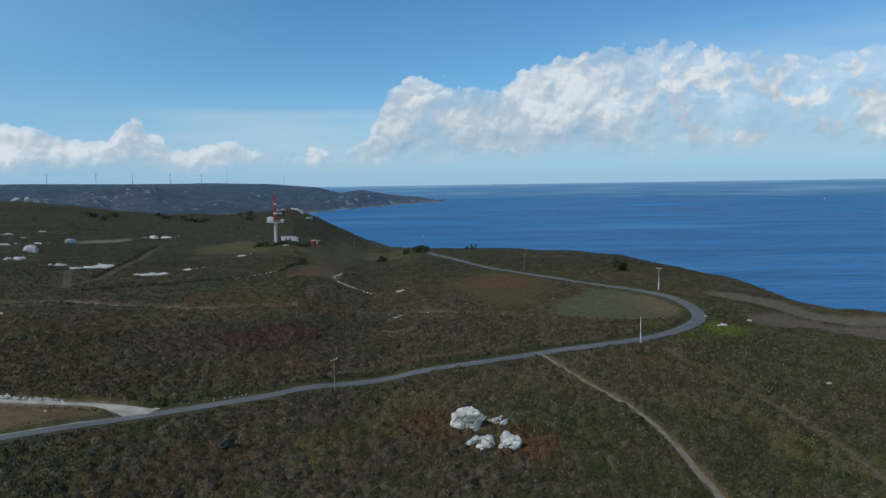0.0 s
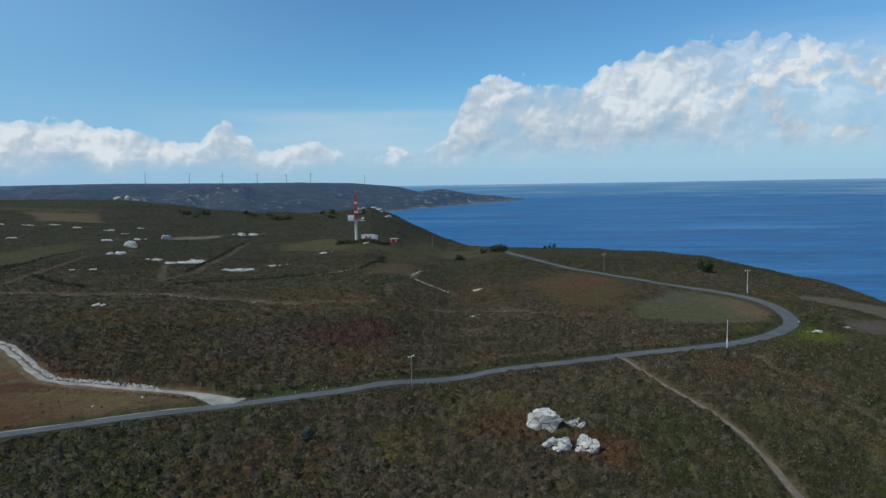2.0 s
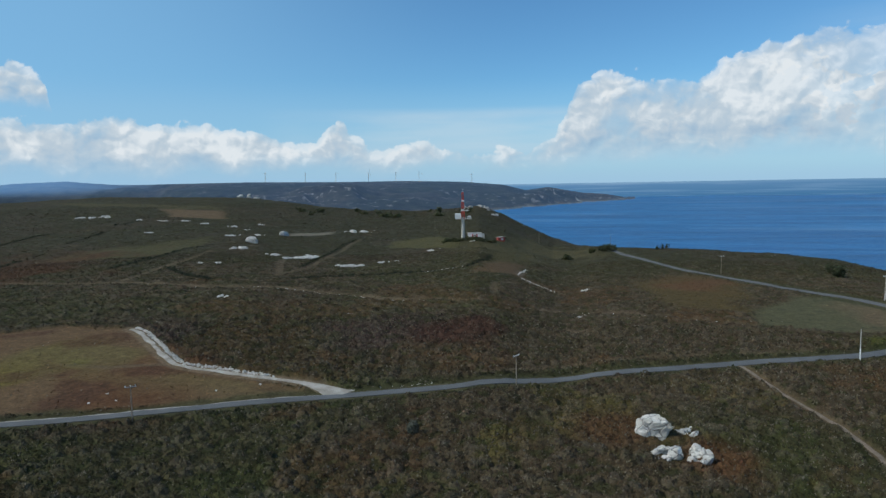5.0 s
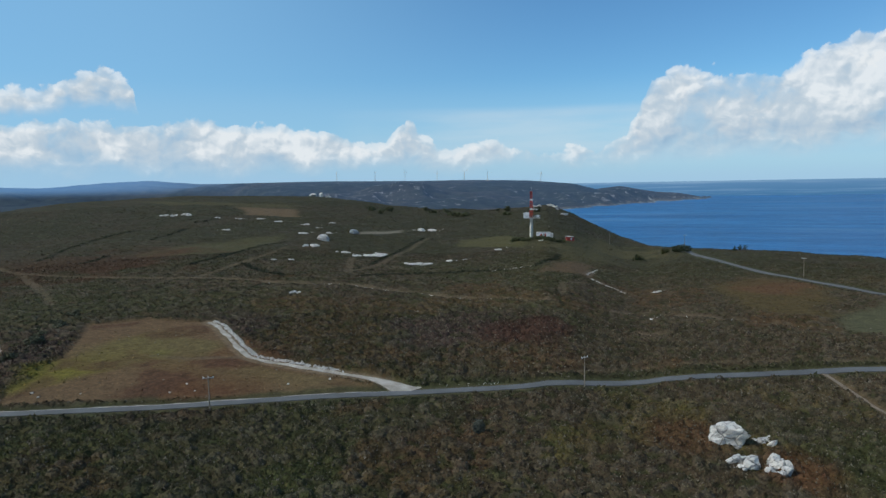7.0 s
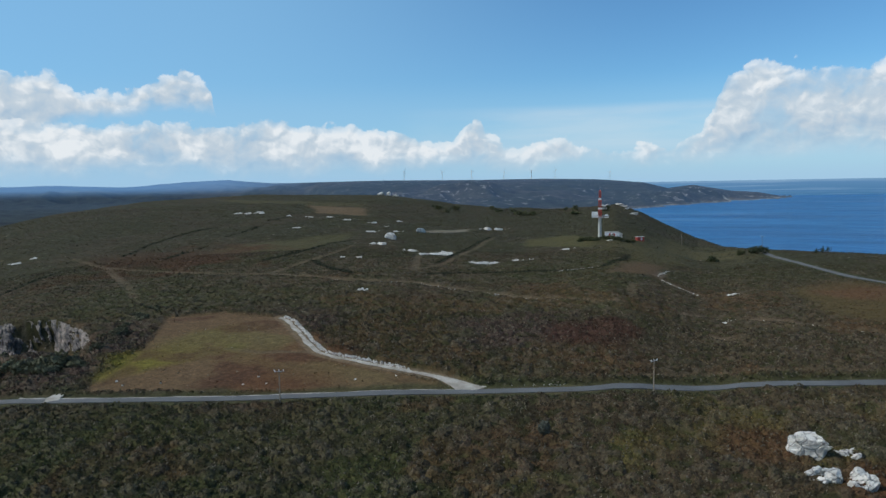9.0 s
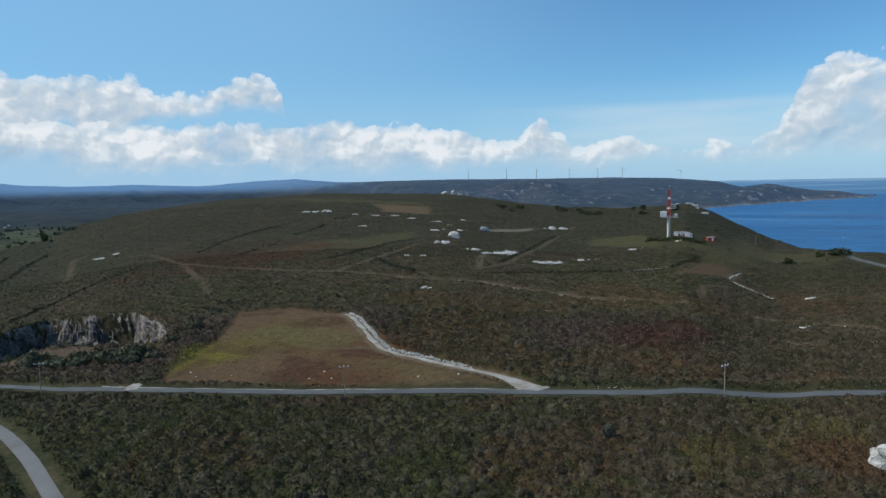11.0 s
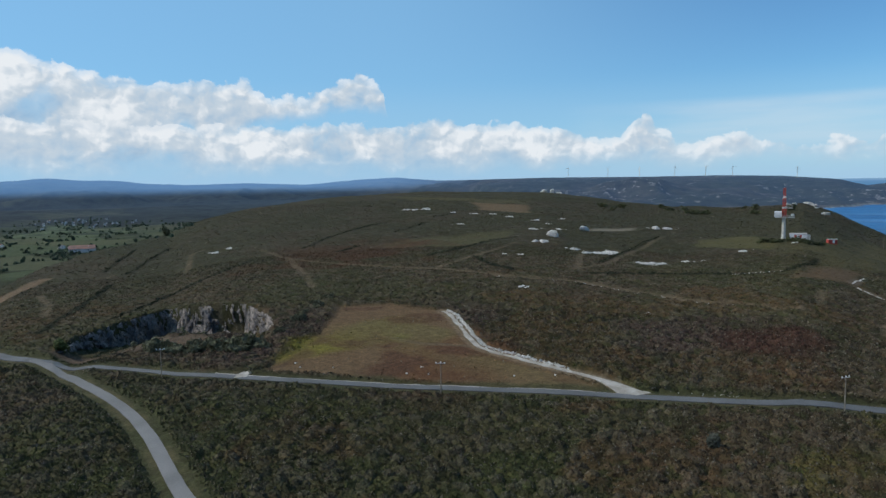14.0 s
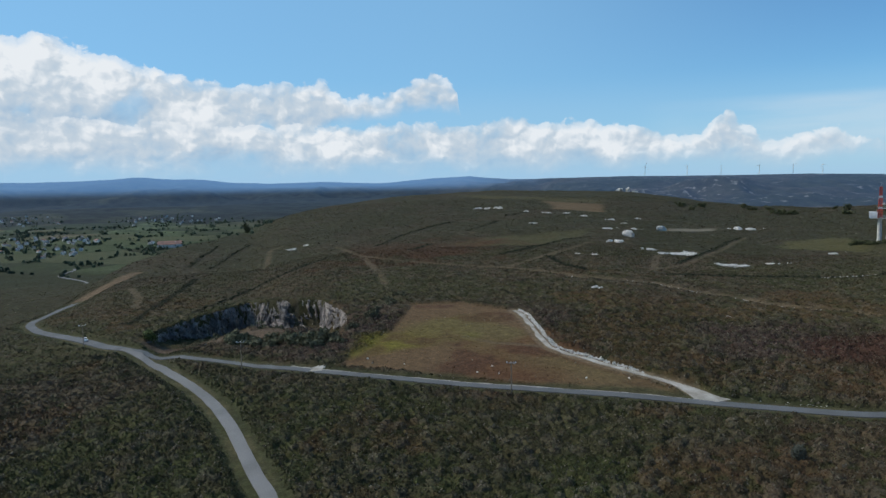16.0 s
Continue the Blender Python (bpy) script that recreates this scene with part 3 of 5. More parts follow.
def cells(x, y, size, seed):
    """Patchwork: a random number for each cell, and how near its hedge is."""
    i, j = np.floor(x / size), np.floor(y / size)
    best, second, value = np.full(x.shape, 1e9), np.full(x.shape, 1e9), np.zeros(x.shape)
    for di in (-1, 0, 1):
        for dj in (-1, 0, 1):
            ci, cj = i + di, j + dj
            h = np.sin(ci * 127.1 + cj * 311.7 + seed) * 43758.5453
            h = h - np.floor(h)
            g = np.sin(ci * 269.5 + cj * 183.3 + seed) * 43758.5453
            g = g - np.floor(g)
            d = np.abs(x - (ci + h) * size) * 0.8 + np.abs(y - (cj + g) * size)
            closer = d < best
            second = np.where(closer, best, np.minimum(second, d))
            value = np.where(closer, np.mod(h * 7.3 + g * 3.1, 1), value)
            best = np.where(closer, d, best)
    return value, second - best


def clumps(x, y, size, seed):
    """Plants side by side: how far each point is from the middle of its plant (in sizes), and a number for each plant."""
    i, j = np.floor(x / size), np.floor(y / size)
    best, value = np.full(x.shape, 9.0), np.zeros(x.shape)
    for di in (-1, 0, 1):
        for dj in (-1, 0, 1):
            h = np.sin((i + di) * 127.1 + (j + dj) * 311.7 + seed) * 43758.5453
            g = np.sin((i + di) * 269.5 + (j + dj) * 183.3 + seed) * 43758.5453
            h, g = h - np.floor(h), g - np.floor(g)
            far = np.hypot(x / size - i - di - h, y / size - j - dj - g)
            closer = far < best
            value = np.where(closer, np.mod(h * 7.3 + g * 3.1, 1), value)
            best = np.where(closer, far, best)
    return best, value


def cover(x, y):
    """Colour of the growth or soil at each x, y, and how thickly shrubs stand there."""
    d = np.hypot(x, y)
    b = np.degrees(np.arctan2(-x, y))
    n1, n2, n3 = fractal(x, y, 80, 21, 4), fractal(x, y, 46, 31, 4), fractal(x, y, 20, 41, 3)
    c = np.zeros(x.shape + (3,)) + np.array((0.094, 0.075, 0.050))
    c = blend(c, (0.072, 0.072, 0.036), smooth((n1 + 0.1) * 1.8) * 0.85)
    heather = smooth((d - 205) / 55) * smooth((370 - d) / 90) * smooth((b - 8) / 12) * smooth((66 - b) / 10)
    c = blend(c, (0.088, 0.062, 0.055), heather * smooth((0.6 - n2) * 1.4) * 0.9)
    c = blend(c, (0.112, 0.070, 0.038), smooth((n2 - 0.35) * 3.0) * 0.6)
    c = blend(c, (0.070, 0.080, 0.032), smooth((n3 + n1 - 0.5) * 2.0) * smooth((270 - d) / 80) * 0.75)
    c = blend(c, (0.135, 0.115, 0.040), smooth((n3 - n2 - 0.75) * 3.0) * smooth((30 - b) / 15) * smooth((250 - d) / 60) * 0.6)
    c = blend(c, (0.068, 0.066, 0.034), smooth((d - 380) / 120) * smooth((n2 + 0.5) * 1.5) * 0.9)
    # single plants and stands: grey heather, green gorse, brown bracken
    _, v1 = clumps(x, y, 2.6, 5.0)
    _, v2 = clumps(x, y, 6.5, 8.0)
    c = c * (0.66 + 0.48 * v1 + 0.18 * v2)[..., None]
    c = blend(c, (0.112, 0.102, 0.086), smooth((v1 - 0.7) * 6) * 0.5)
    c = blend(c, (0.058, 0.070, 0.028), smooth((0.3 - v1) * 6) * 0.55)
    c = blend(c, (0.034, 0.038, 0.020), smooth((v2 - 0.8) * 9) * 0.4)
    c = blend(c, (0.105, 0.075, 0.045), smooth((0.14 - v2) * 9) * 0.35)
    dense = np.ones(x.shape)
    for sx_, sy_, sw, sd, _ in SLABS:
        dense = dense * (1 - smooth(1.9 - np.hypot((x - sx_) / (sw * 0.6), (y - sy_) / sd)))
    for name, colour, soft, keep in (
        ("rust", (0.172, 0.118, 0.072), 2, 0.03), ("tan", (0.118, 0.120, 0.072), 4, 0.02), ("orange", (0.112, 0.088, 0.042), 8, 0.25),
        ("bare", (0.150, 0.125, 0.105), 3, 0.0), ("bare_strip", (0.165, 0.145, 0.115), 3, 0.0), ("pale_hill", (0.096, 0.092, 0.048), 7, 0.1), ("brown_hill", (0.165, 0.122, 0.078), 6, 0.0),
        ("top", (0.10, 0.092, 0.048), 12, 0.3), ("tower_grass", (0.125, 0.115, 0.060), 24, 0.5), ("brown_patch", (0.15, 0.105, 0.065), 5, 0.1),
        ("green_square", (0.11, 0.105, 0.05), 4, 0.05), ("pale_rock", (0.24, 0.225, 0.19), 4, 0.0), ("quarry_floor", (0.14, 0.105, 0.08), 3, 0.1)):
        w = smooth(inside(x, y, PLOTS[name]) / soft * 0.5 + 0.5 + n3 * 0.3)
        c = blend(c, colour, w)
        dense = dense * (1 - w * (1 - keep))
    for cx, cy, r, colour in ((-207.2, 168, 12.6, (0.20, 0.19, 0.035)), (-190.4, 192.5, 7, (0.17, 0.18, 0.03)), (-210, 194.6, 18.2, (0.16, 0.135, 0.045)), (-173.6, 196, 16.8, (0.15, 0.085, 0.045)), (-147, 170.8, 19.6, (0.13, 0.065, 0.035)), (112, 341.6, 19.6, (0.19, 0.145, 0.095)), (121.8, 302.4, 12.6, (0.12, 0.15, 0.03)), (98, 291.2, 12.6, (0.10, 0.12, 0.03)), (33.6, 420, 19.6, (0.15, 0.085, 0.05)), (19.6, 168, 8.4, (0.135, 0.072, 0.038)), (-4.2, 179.2, 9.8, (0.11, 0.065, 0.038)), (-67.2, 266, 16.8, (0.085, 0.045, 0.036)), (-392, 336, 56, (0.10, 0.055, 0.032))):
        c = blend(c, colour, smooth(1.4 - np.hypot(x - cx, (y - cy) * 0.8) / r + n3 * 0.5) * 0.85)
    plot = smooth(inside(x, y, PLOTS["rust"]) / 4)
    c = blend(c, (0.172, 0.150, 0.070), plot * smooth(n2 * 1.6 + 0.3) * smooth((y - 165) / 40) * 0.75)
    c = blend(c, (0.105, 0.060, 0.040), plot * smooth(n3 * 1.8 - 0.1) * 0.7)
    for line in WALLS:
        w = smooth((3.6 - from_line(x, y, line)) / 2.0)
        c, dense = blend(c, (0.21, 0.17, 0.14), w * smooth(n3 * 1.5 + 0.55) * 0.7), dense * (1 - w)
    for line in PATHS:
        w = smooth((2.5 + 0.9 * smooth((d - 280) / 150) - from_line(x, y, line)) / 2.0) * 0.62
        c, dense = blend(c, (0.185, 0.150, 0.108), w * (0.55 + 0.45 * smooth(n3 + 0.5))), dense * (1 - w)
    for line in EARTH_TRACKS:
        w = smooth((7.0 - from_line(x, y, line)) / 3.5) * 0.9
        c, dense = blend(c, (0.21, 0.155, 0.11), w), dense * (1 - w)
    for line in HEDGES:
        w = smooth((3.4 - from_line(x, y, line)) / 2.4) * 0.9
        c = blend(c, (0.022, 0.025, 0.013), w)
    # grass verges, the rough bank above the road, and the bared edges of tracks
    road = np.minimum(from_line(x, y, ROAD_LINE, 16), from_line(x, y, BRANCH_LINE, 16))
    w = smooth((9.5 - road + n3 * 3) / 5)
    c, dense = blend(c, (0.068, 0.075, 0.038), w * 0.8), dense * (1 - smooth((7.0 - road) / 3.5))
    w = smooth((4.2 - road) / 1.2)
    c = blend(c, (0.16, 0.14, 0.085), w * smooth(n3 + 0.3) * 0.45)
    track = from_line(x, y, TRACK_LINE, 12)
    w = smooth((4.0 - track) / 1.5)
    c, dense = blend(c, (0.24, 0.19, 0.14), w * 0.8), dense * (1 - smooth((4.6 - track) / 1.5))
    trail = from_line(x, y, TRAIL_LINE, 12)
    w = smooth((2.4 - trail + n3 * 0.5) / 1.5)
    c, dense = blend(c, (0.17, 0.13, 0.085), w * 0.8), dense * (1 - smooth((2.6 - trail) / 1.2))
    low = smooth((d - 640) / 160) * smooth((b - 60) / 8)
    if d.max() > 620:
        # the settled valley: fields with hedges, then woods
        value, hedge = cells(x, y, 105, 3.0)
        field = np.zeros(x.shape + (3,)) + np.array((0.082, 0.118, 0.060))
        field = blend(field, (0.098, 0.118, 0.066), smooth((value - 0.55) * 6))
        field = blend(field, (0.14, 0.13, 0.085), smooth((value - 0.86) * 12))
        field = blend(field, (0.035, 0.050, 0.025), smooth((0.3 - value) * 10))
        field = blend(field, (0.028, 0.040, 0.020), smooth((9 - hedge) / 6) * 0.8)
        c = blend(c, (0.045, 0.058, 0.028), low * smooth((d - 600) / 100))
        c = blend(c, field * 1.3, low * smooth((d - 800 + n1 * 60) / 100))
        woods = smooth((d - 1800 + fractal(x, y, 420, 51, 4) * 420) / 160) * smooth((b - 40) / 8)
        # dark woods, their colour lowered further to paint in cloud shadow on the valley
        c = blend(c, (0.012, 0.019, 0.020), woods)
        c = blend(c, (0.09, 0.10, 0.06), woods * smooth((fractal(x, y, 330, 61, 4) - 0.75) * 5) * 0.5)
        head = smooth((d - 2000) / 300) * smooth((52 - b) / 8)
        c = blend(c, (0.048, 0.046, 0.042), head)
        c = blend(c, (0.024, 0.030, 0.024), head * smooth(fractal(x, y, 400, 81, 4) * 2))
        # cliffs at the water
        z = height(x, y)
        c = blend(c, (0.62, 0.64, 0.64), smooth((2.2 - z) / 1.5) * (d > 2000) * (b < 40))
        c = blend(c, (0.16, 0.13, 0.105), smooth((9 - z) / 6) * smooth((z - 2) / 1.5) * (d > 420) * (b < 55))
    c = blend(c, (0.064, 0.066, 0.043), smooth((d - 470) / 90) * dense * 0.35)
    c = c * (1 - 0.12 * smooth((d - 440) / 80) * smooth((1400 - d) / 200) * dense)[..., None]  # shade between far shrubs, too small to model, put into the colour
    return c * np.array((0.765, 0.70, 0.575)), dense * (d < 1000) * (1 - low)


def mesh_of(name, verts, faces, material_of, attributes=(), smooth_shade=False):
    """A mesh from arrays; faces all have the same number of corners."""
    verts, faces = np.asarray(verts, np.float32), np.asarray(faces, np.int32)
    me = bpy.data.meshes.new(name)
    me.vertices.add(len(verts))
    me.vertices.foreach_set("co", verts.ravel())
    n = faces.shape[1]
    me.loops.add(faces.size)
    me.loops.foreach_set("vertex_index", faces.ravel())
    me.polygons.add(len(faces))
    me.polygons.foreach_set("loop_start", np.arange(0, faces.size, n, dtype=np.int32))
    me.polygons.foreach_set("use_smooth", np.full(len(faces), smooth_shade))
    for key, values in attributes:
        a = me.attributes.new(key, "FLOAT_COLOR", "POINT")
        a.data.foreach_set("color", np.c_[values, np.ones(len(values))].astype(np.float32).ravel())
    me.materials.append(material_of)
    me.update(calc_edges=True)
    return me


def polar_sheet(bearings, ranges):
    b, r = np.meshgrid(np.radians(bearings), ranges, indexing="ij")
    x, y = (-np.sin(b) * r).ravel(), (np.cos(b) * r).ravel()
    nb, nr = len(bearings), len(ranges)
    i, j = np.meshgrid(np.arange(nb - 1), np.arange(nr - 1), indexing="ij")
    a = (i * nr + j).ravel()
    faces = np.c_[a, a + 1, a + nr + 1, a + nr]
    return x, y, faces


def hummock(x, y):
    """Rounded heather and gorse bushes, each its own height; larger stands among them."""
    near = smooth((470 - np.hypot(x, y)) / 150)
    d1, v1 = clumps(x, y, 2.6, 5.0)
    d2, v2 = clumps(x, y, 6.5, 8.0)
    small = (0.35 + 1.25 * v1) * np.sqrt(np.clip(1 - (d1 / 0.72) ** 2, 0, 1))
    large = (0.2 + 1.3 * v2) * np.sqrt(np.clip(1 - (d2 / 0.75) ** 2, 0, 1))
    return small * (0.2 + 0.8 * near) + large * (0.32 + 0.25 * near)


BEARINGS = np.r_[np.linspace(-180, -44, 60)[:-1], np.linspace(-44, 88, 780)[:-1], np.linspace(88, 180, 50)]
NEAR_END = 1420.0

# ---- ground ----
gx, gy, gf = polar_sheet(BEARINGS, np.r_[0.02, 30, 60, 85, np.geomspace(105, 480, 330)[:-1], np.geomspace(480, NEAR_END, 200)])
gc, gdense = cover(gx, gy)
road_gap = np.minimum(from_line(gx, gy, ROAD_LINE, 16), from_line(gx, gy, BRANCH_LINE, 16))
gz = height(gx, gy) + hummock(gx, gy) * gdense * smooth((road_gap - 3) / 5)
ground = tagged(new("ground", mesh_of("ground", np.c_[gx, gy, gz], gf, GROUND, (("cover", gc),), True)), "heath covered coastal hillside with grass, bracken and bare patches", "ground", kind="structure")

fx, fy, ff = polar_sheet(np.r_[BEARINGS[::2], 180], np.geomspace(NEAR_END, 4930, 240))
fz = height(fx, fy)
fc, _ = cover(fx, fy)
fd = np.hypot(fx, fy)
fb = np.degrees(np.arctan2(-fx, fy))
# painted haze: bluish emission growing with distance, extra on mountain tops and headland
haze_glow = (smooth((fd - 1100) / 2600) * 0.43)[:, None] * np.array((0.030, 0.066, 0.135))
haze_glow = haze_glow + (smooth((fd - 3300) / 1100) * smooth((fb - 36) / 10) * smooth((fz - 62) / 55))[:, None] * np.array((0.075, 0.170, 0.33))
haze_glow = haze_glow + (smooth((fd - 2000) / 600) * smooth((44 - fb) / 6))[:, None] * np.array((0.009, 0.019, 0.040))
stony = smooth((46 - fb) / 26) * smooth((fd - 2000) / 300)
backdrop = tagged(new("backdrop", mesh_of("backdrop", np.c_[fx, fy, fz], ff, FAR_LAND, (("cover", fc), ("haze_glow", haze_glow), ("stony", np.repeat(stony[:, None], 3, 1))), True)), "distant wooded valley, headland and mountains with blue haze put in as glow", "distant hills", kind="structure")

# ---- sea ----
sx, sy, sf = polar_sheet(np.linspace(-180, 180, 181), np.geomspace(300, 4960, 60))
sea = tagged(new("water", mesh_of("water", np.c_[sx, sy, np.zeros(len(sx))], sf, SEA, (), True)), "open blue ocean with light wind streaks", "sea", kind="structure")


def strip(name, line, width, lift, mat, label, wobble=0.0, seed=1, thick=0.12):
    """A ribbon of paving that lies on the ground, with an edge as thick as given."""
    line = np.asarray(line)
    along = np.gradient(line, axis=0)
    along /= np.hypot(along[:, 0], along[:, 1])[:, None]
    side = np.c_[-along[:, 1], along[:, 0]]
    w = np.asarray(width, float) * np.ones(len(line)) / 2
    wl = w + wobble * grid_noise(line[:, 0], line[:, 1], 5, seed)
    wr = w + wobble * grid_noise(line[:, 0], line[:, 1], 5, seed + 3)
    cols = []
    for k, (f, drop) in enumerate(((-1.0, thick + 0.3), (-1.0, 0), (-0.5, -0.03), (0, -0.05), (0.5, -0.03), (1.0, 0), (1.0, thick + 0.3))):
        p = line + side * (f * np.where(f < 0, wl, wr))[:, None]
        z = np.maximum(height(p[:, 0], p[:, 1]), height(line[:, 0], line[:, 1]) - 0.2) + lift - drop
        cols.append(np.c_[p, z])
    v = np.stack(cols, 1)
    n, m = v.shape[:2]
    i, j = np.meshgrid(np.arange(n - 1), np.arange(m - 1), indexing="ij")
    a = (i * m + j).ravel()
    me = mesh_of(name, v.reshape(-1, 3), np.c_[a, a + 1, a + m + 1, a + m], mat, (), False)
    return tagged(new(name, me), label, "road", kind="structure")


road_line = resample(ROAD, 1.5)
bend = int(np.argmax(road_line[:, 0]))
road_width = np.r_[np.interp(road_line[:bend, 0], (-340, -285, -260, -190, -100, 0, 90, 125), (4.4, 4.2, 3.0, 3.2, 3.8, 4.6, 5.0, 6.6)), np.interp(road_line[bend:, 1], (340, 380, 460, 600), (6.6, 5.2, 4.4, 4.0))]
strip("road", road_line, road_width, 0.2, ASPHALT, "narrow grey asphalt road winding over the heath", 0.12)
strip("road", resample(BRANCH, 1.5), 3.6, 0.22, PALE_ASPHALT, "pale grey asphalt side road without markings", 0.12)
track_line = resample(TRACK, 1.2)
strip("gravel_track", track_line, np.interp(np.arange(len(track_line)), [0, 5, 14, 24, 110], [10.0, 7.0, 2.6, 2.1, 1.8]), 0.18, GRAVEL, "white gravel track climbing from the road", 0.5, 5)
strip("trail", resample(TRAIL, 1.2), 1.5, 0.12, DIRT, "narrow trodden earth trail through the heath", 0.45, 7)
verge = resample([p for p in ROAD if -222 < p[0] < -80], 1.5)
vd = np.gradient(verge, axis=0)
vn = np.c_[-vd[:, 1], vd[:, 0]] / np.hypot(vd[:, 0], vd[:, 1])[:, None]
strip("gravel_verge", verge + vn * 1.95, 0.8, 0.17, GRAVEL, "strip of white gravel along the road's upper edge", 0.45, 9)
strip("gravel_patch", resample(((-203, 126), (-205.5, 128.5), (-206.5, 132), (-209, 139)), 1.0), np.linspace(4.6, 1.4, 14), 0.24, GRAVEL, "patch of pale gravel at a field entrance", 0.8, 11)
strip("lane", resample(((-700, 186), (-716, 190), (-756, 185), (-775, 182), (-790, 187), (-815, 205), (-850, 215)), 4), 3.0, 0.5, PALE_ASPHALT, "pale lane between fields in the valley", 0.2, 13)


# ---- heath shrubs ----
def shrubs(name, x, y, radius, tall, colours, rng, mat, label, sides=5, category="heath", lift=0.0):
    """Many low rounded clumps as one mesh; every clump has its own uneven outline."""
    n = len(x)
    a0 = rng.uniform(0, 6.28, n)
    ang = a0[:, None] + np.arange(sides)[None] * 2 * np.pi / sides
    z0 = height(x, y) - 0.15 + lift
    def ring(r, h, jitter):
        rr = radius[:, None] * r * rng.uniform(1 - jitter, 1 + jitter, (n, sides))
        return np.stack([x[:, None] + np.cos(ang + r) * rr, y[:, None] + np.sin(ang + r) * rr, z0[:, None] + (tall * h)[:, None] * rng.uniform(1 - jitter, 1 + jitter, (n, sides))], -1)
    low, mid = ring(1.0, 0.12, 0.3), ring(0.72, 0.75, 0.35)
    top = np.stack([x + rng.normal(0, 0.2, n) * radius, y + rng.normal(0, 0.2, n) * radius, z0 + tall * rng.uniform(0.9, 1.2, n)], -1)[:, None]
    v = np.concatenate([low, mid, top], 1)
    m = 2 * sides + 1
    tri = []
    for k in range(sides):
        q = (k + 1) % sides
        tri += [(k, q, sides + k), (q, sides + q, sides + k), (sides + k, sides + q, 2 * sides)]
    f = (np.arange(n)[:, None, None] * m + np.array(tri)[None]).reshape(-1, 3)
    c = np.repeat(colours[:, None], m, 1).reshape(-1, 3)
    ob = new(name, mesh_of(name, v.reshape(-1, 3), f, mat, (("cover", c),), False))
    return tagged(ob, label, category, kind="stuff")


def tufts(name, x, y, radius, tall, colours, rng, label, dense):
    """Countless small pointed sprays of heather and gorse on the hummocks, as one mesh."""
    n = len(x)
    ang = rng.uniform(0, 6.28, n)[:, None] + np.arange(3)[None] * 2.094
    z0 = height(x, y) + hummock(x, y) * dense - 0.12
    foot = np.stack([x[:, None] + np.cos(ang) * radius[:, None], y[:, None] + np.sin(ang) * radius[:, None], np.repeat(z0[:, None], 3, 1)], -1)
    tip = np.stack([x + rng.normal(0, 0.55, n) * radius, y + rng.normal(0, 0.55, n) * radius, z0 + tall], -1)[:, None]
    v = np.concatenate([foot, tip], 1)
    f = (np.arange(n)[:, None, None] * 4 + np.array(((0, 1, 3), (1, 2, 3), (2, 0, 3)))[None]).reshape(-1, 3)
    c = np.repeat(colours[:, None], 4, 1).reshape(-1, 3)
    return tagged(new(name, mesh_of(name, v.reshape(-1, 3), f, LEAF, (("cover", c),))), label, "heath", kind="stuff")


def scatter(rng, count, d0, d1, b0=-42, b1=86):
    d = np.sqrt(rng.uniform(d0 * d0, d1 * d1, count))
    b = np.radians(rng.uniform(b0, b1, count))
    x, y = -np.sin(b) * d, np.cos(b) * d
    c, dense = cover(x, y)
    keep = (rng.uniform(0, 1, count) < dense) & (height(x, y) > 8)
    return x[keep], y[keep], c[keep], dense[keep]


rng = np.random.default_rng(5)
for d0, d1, count, r0, r1 in ((116, 210, 190000, 0.18, 0.42), (210, 310, 150000, 0.24, 0.52), (310, 520, 150000, 0.34, 0.72), (520, 1250, 130000, 0.6, 1.5)):
    hx, hy, hc, hd = scatter(rng, count, d0, d1)
    r = rng.uniform(r0, r1, len(hx))
    spread = 0.5 if d0 < 300 else 0.4
    tint = rng.uniform(1 - spread, 1 + spread, (len(hx), 1)) * rng.uniform(0.9, 1.1, (len(hx), 3))
    straw = rng.uniform(0, 1, len(hx)) < (0.09 if d0 < 300 else 0.02)
    hc = np.where(straw[:, None], np.array((0.17, 0.145, 0.105)), hc * tint * 1.18)
    tufts("heath_shrubs", hx, hy, r, r * rng.uniform(0.6 if d0 < 500 else 0.3, 1.7 if d0 < 300 else 1.0 if d0 < 500 else 0.5, len(hx)), hc, rng, "low heather, gorse and bracken covering the hillside", hd)
hedge_x, hedge_y = [], []
for line in HEDGES:
    pts = resample(line, 1.9)
    hedge_x.append(pts[:, 0] + rng.normal(0, 0.9, len(pts)))
    hedge_y.append(pts[:, 1] + rng.normal(0, 0.9, len(pts)))
hedge_x, hedge_y = np.concatenate(hedge_x), np.concatenate(hedge_y)
r = rng.uniform(0.5, 1.3, len(hedge_x))
shrubs("hedge_shrubs", hedge_x, hedge_y, r, r * rng.uniform(0.8, 1.4, len(r)), np.array((0.036, 0.040, 0.020)) * rng.uniform(0.6, 1.4, (len(r), 1)), rng, LEAF, "dark gorse growing along old field banks", 6)



# ---- things: helpers ----
def land(x, y):
    return float(height(np.array([x]), np.array([y]))[0])


def part(name, bm, mat, parent=None, label=""):
    """One mesh object out of a bmesh, under a thing or a part."""
    me = bpy.data.meshes.new(name)
    bm.normal_update()
    bm.to_mesh(me)
    bm.free()
    me.materials.append(mat)
    ob = new(name, me)
    ob.parent = parent
    if label:
        tagged(ob, label)
    return ob


def thing(name, x, y, label, category, group="", turn=0.0, z=None, scale=1.0):
    ob = new(name)
    ob.matrix_basis = pose(x, y, land(x, y) if z is None else z, 0, 0, turn) @ Matrix.Diagonal((scale, scale, scale, 1))
    return tagged(ob, label, category, group)


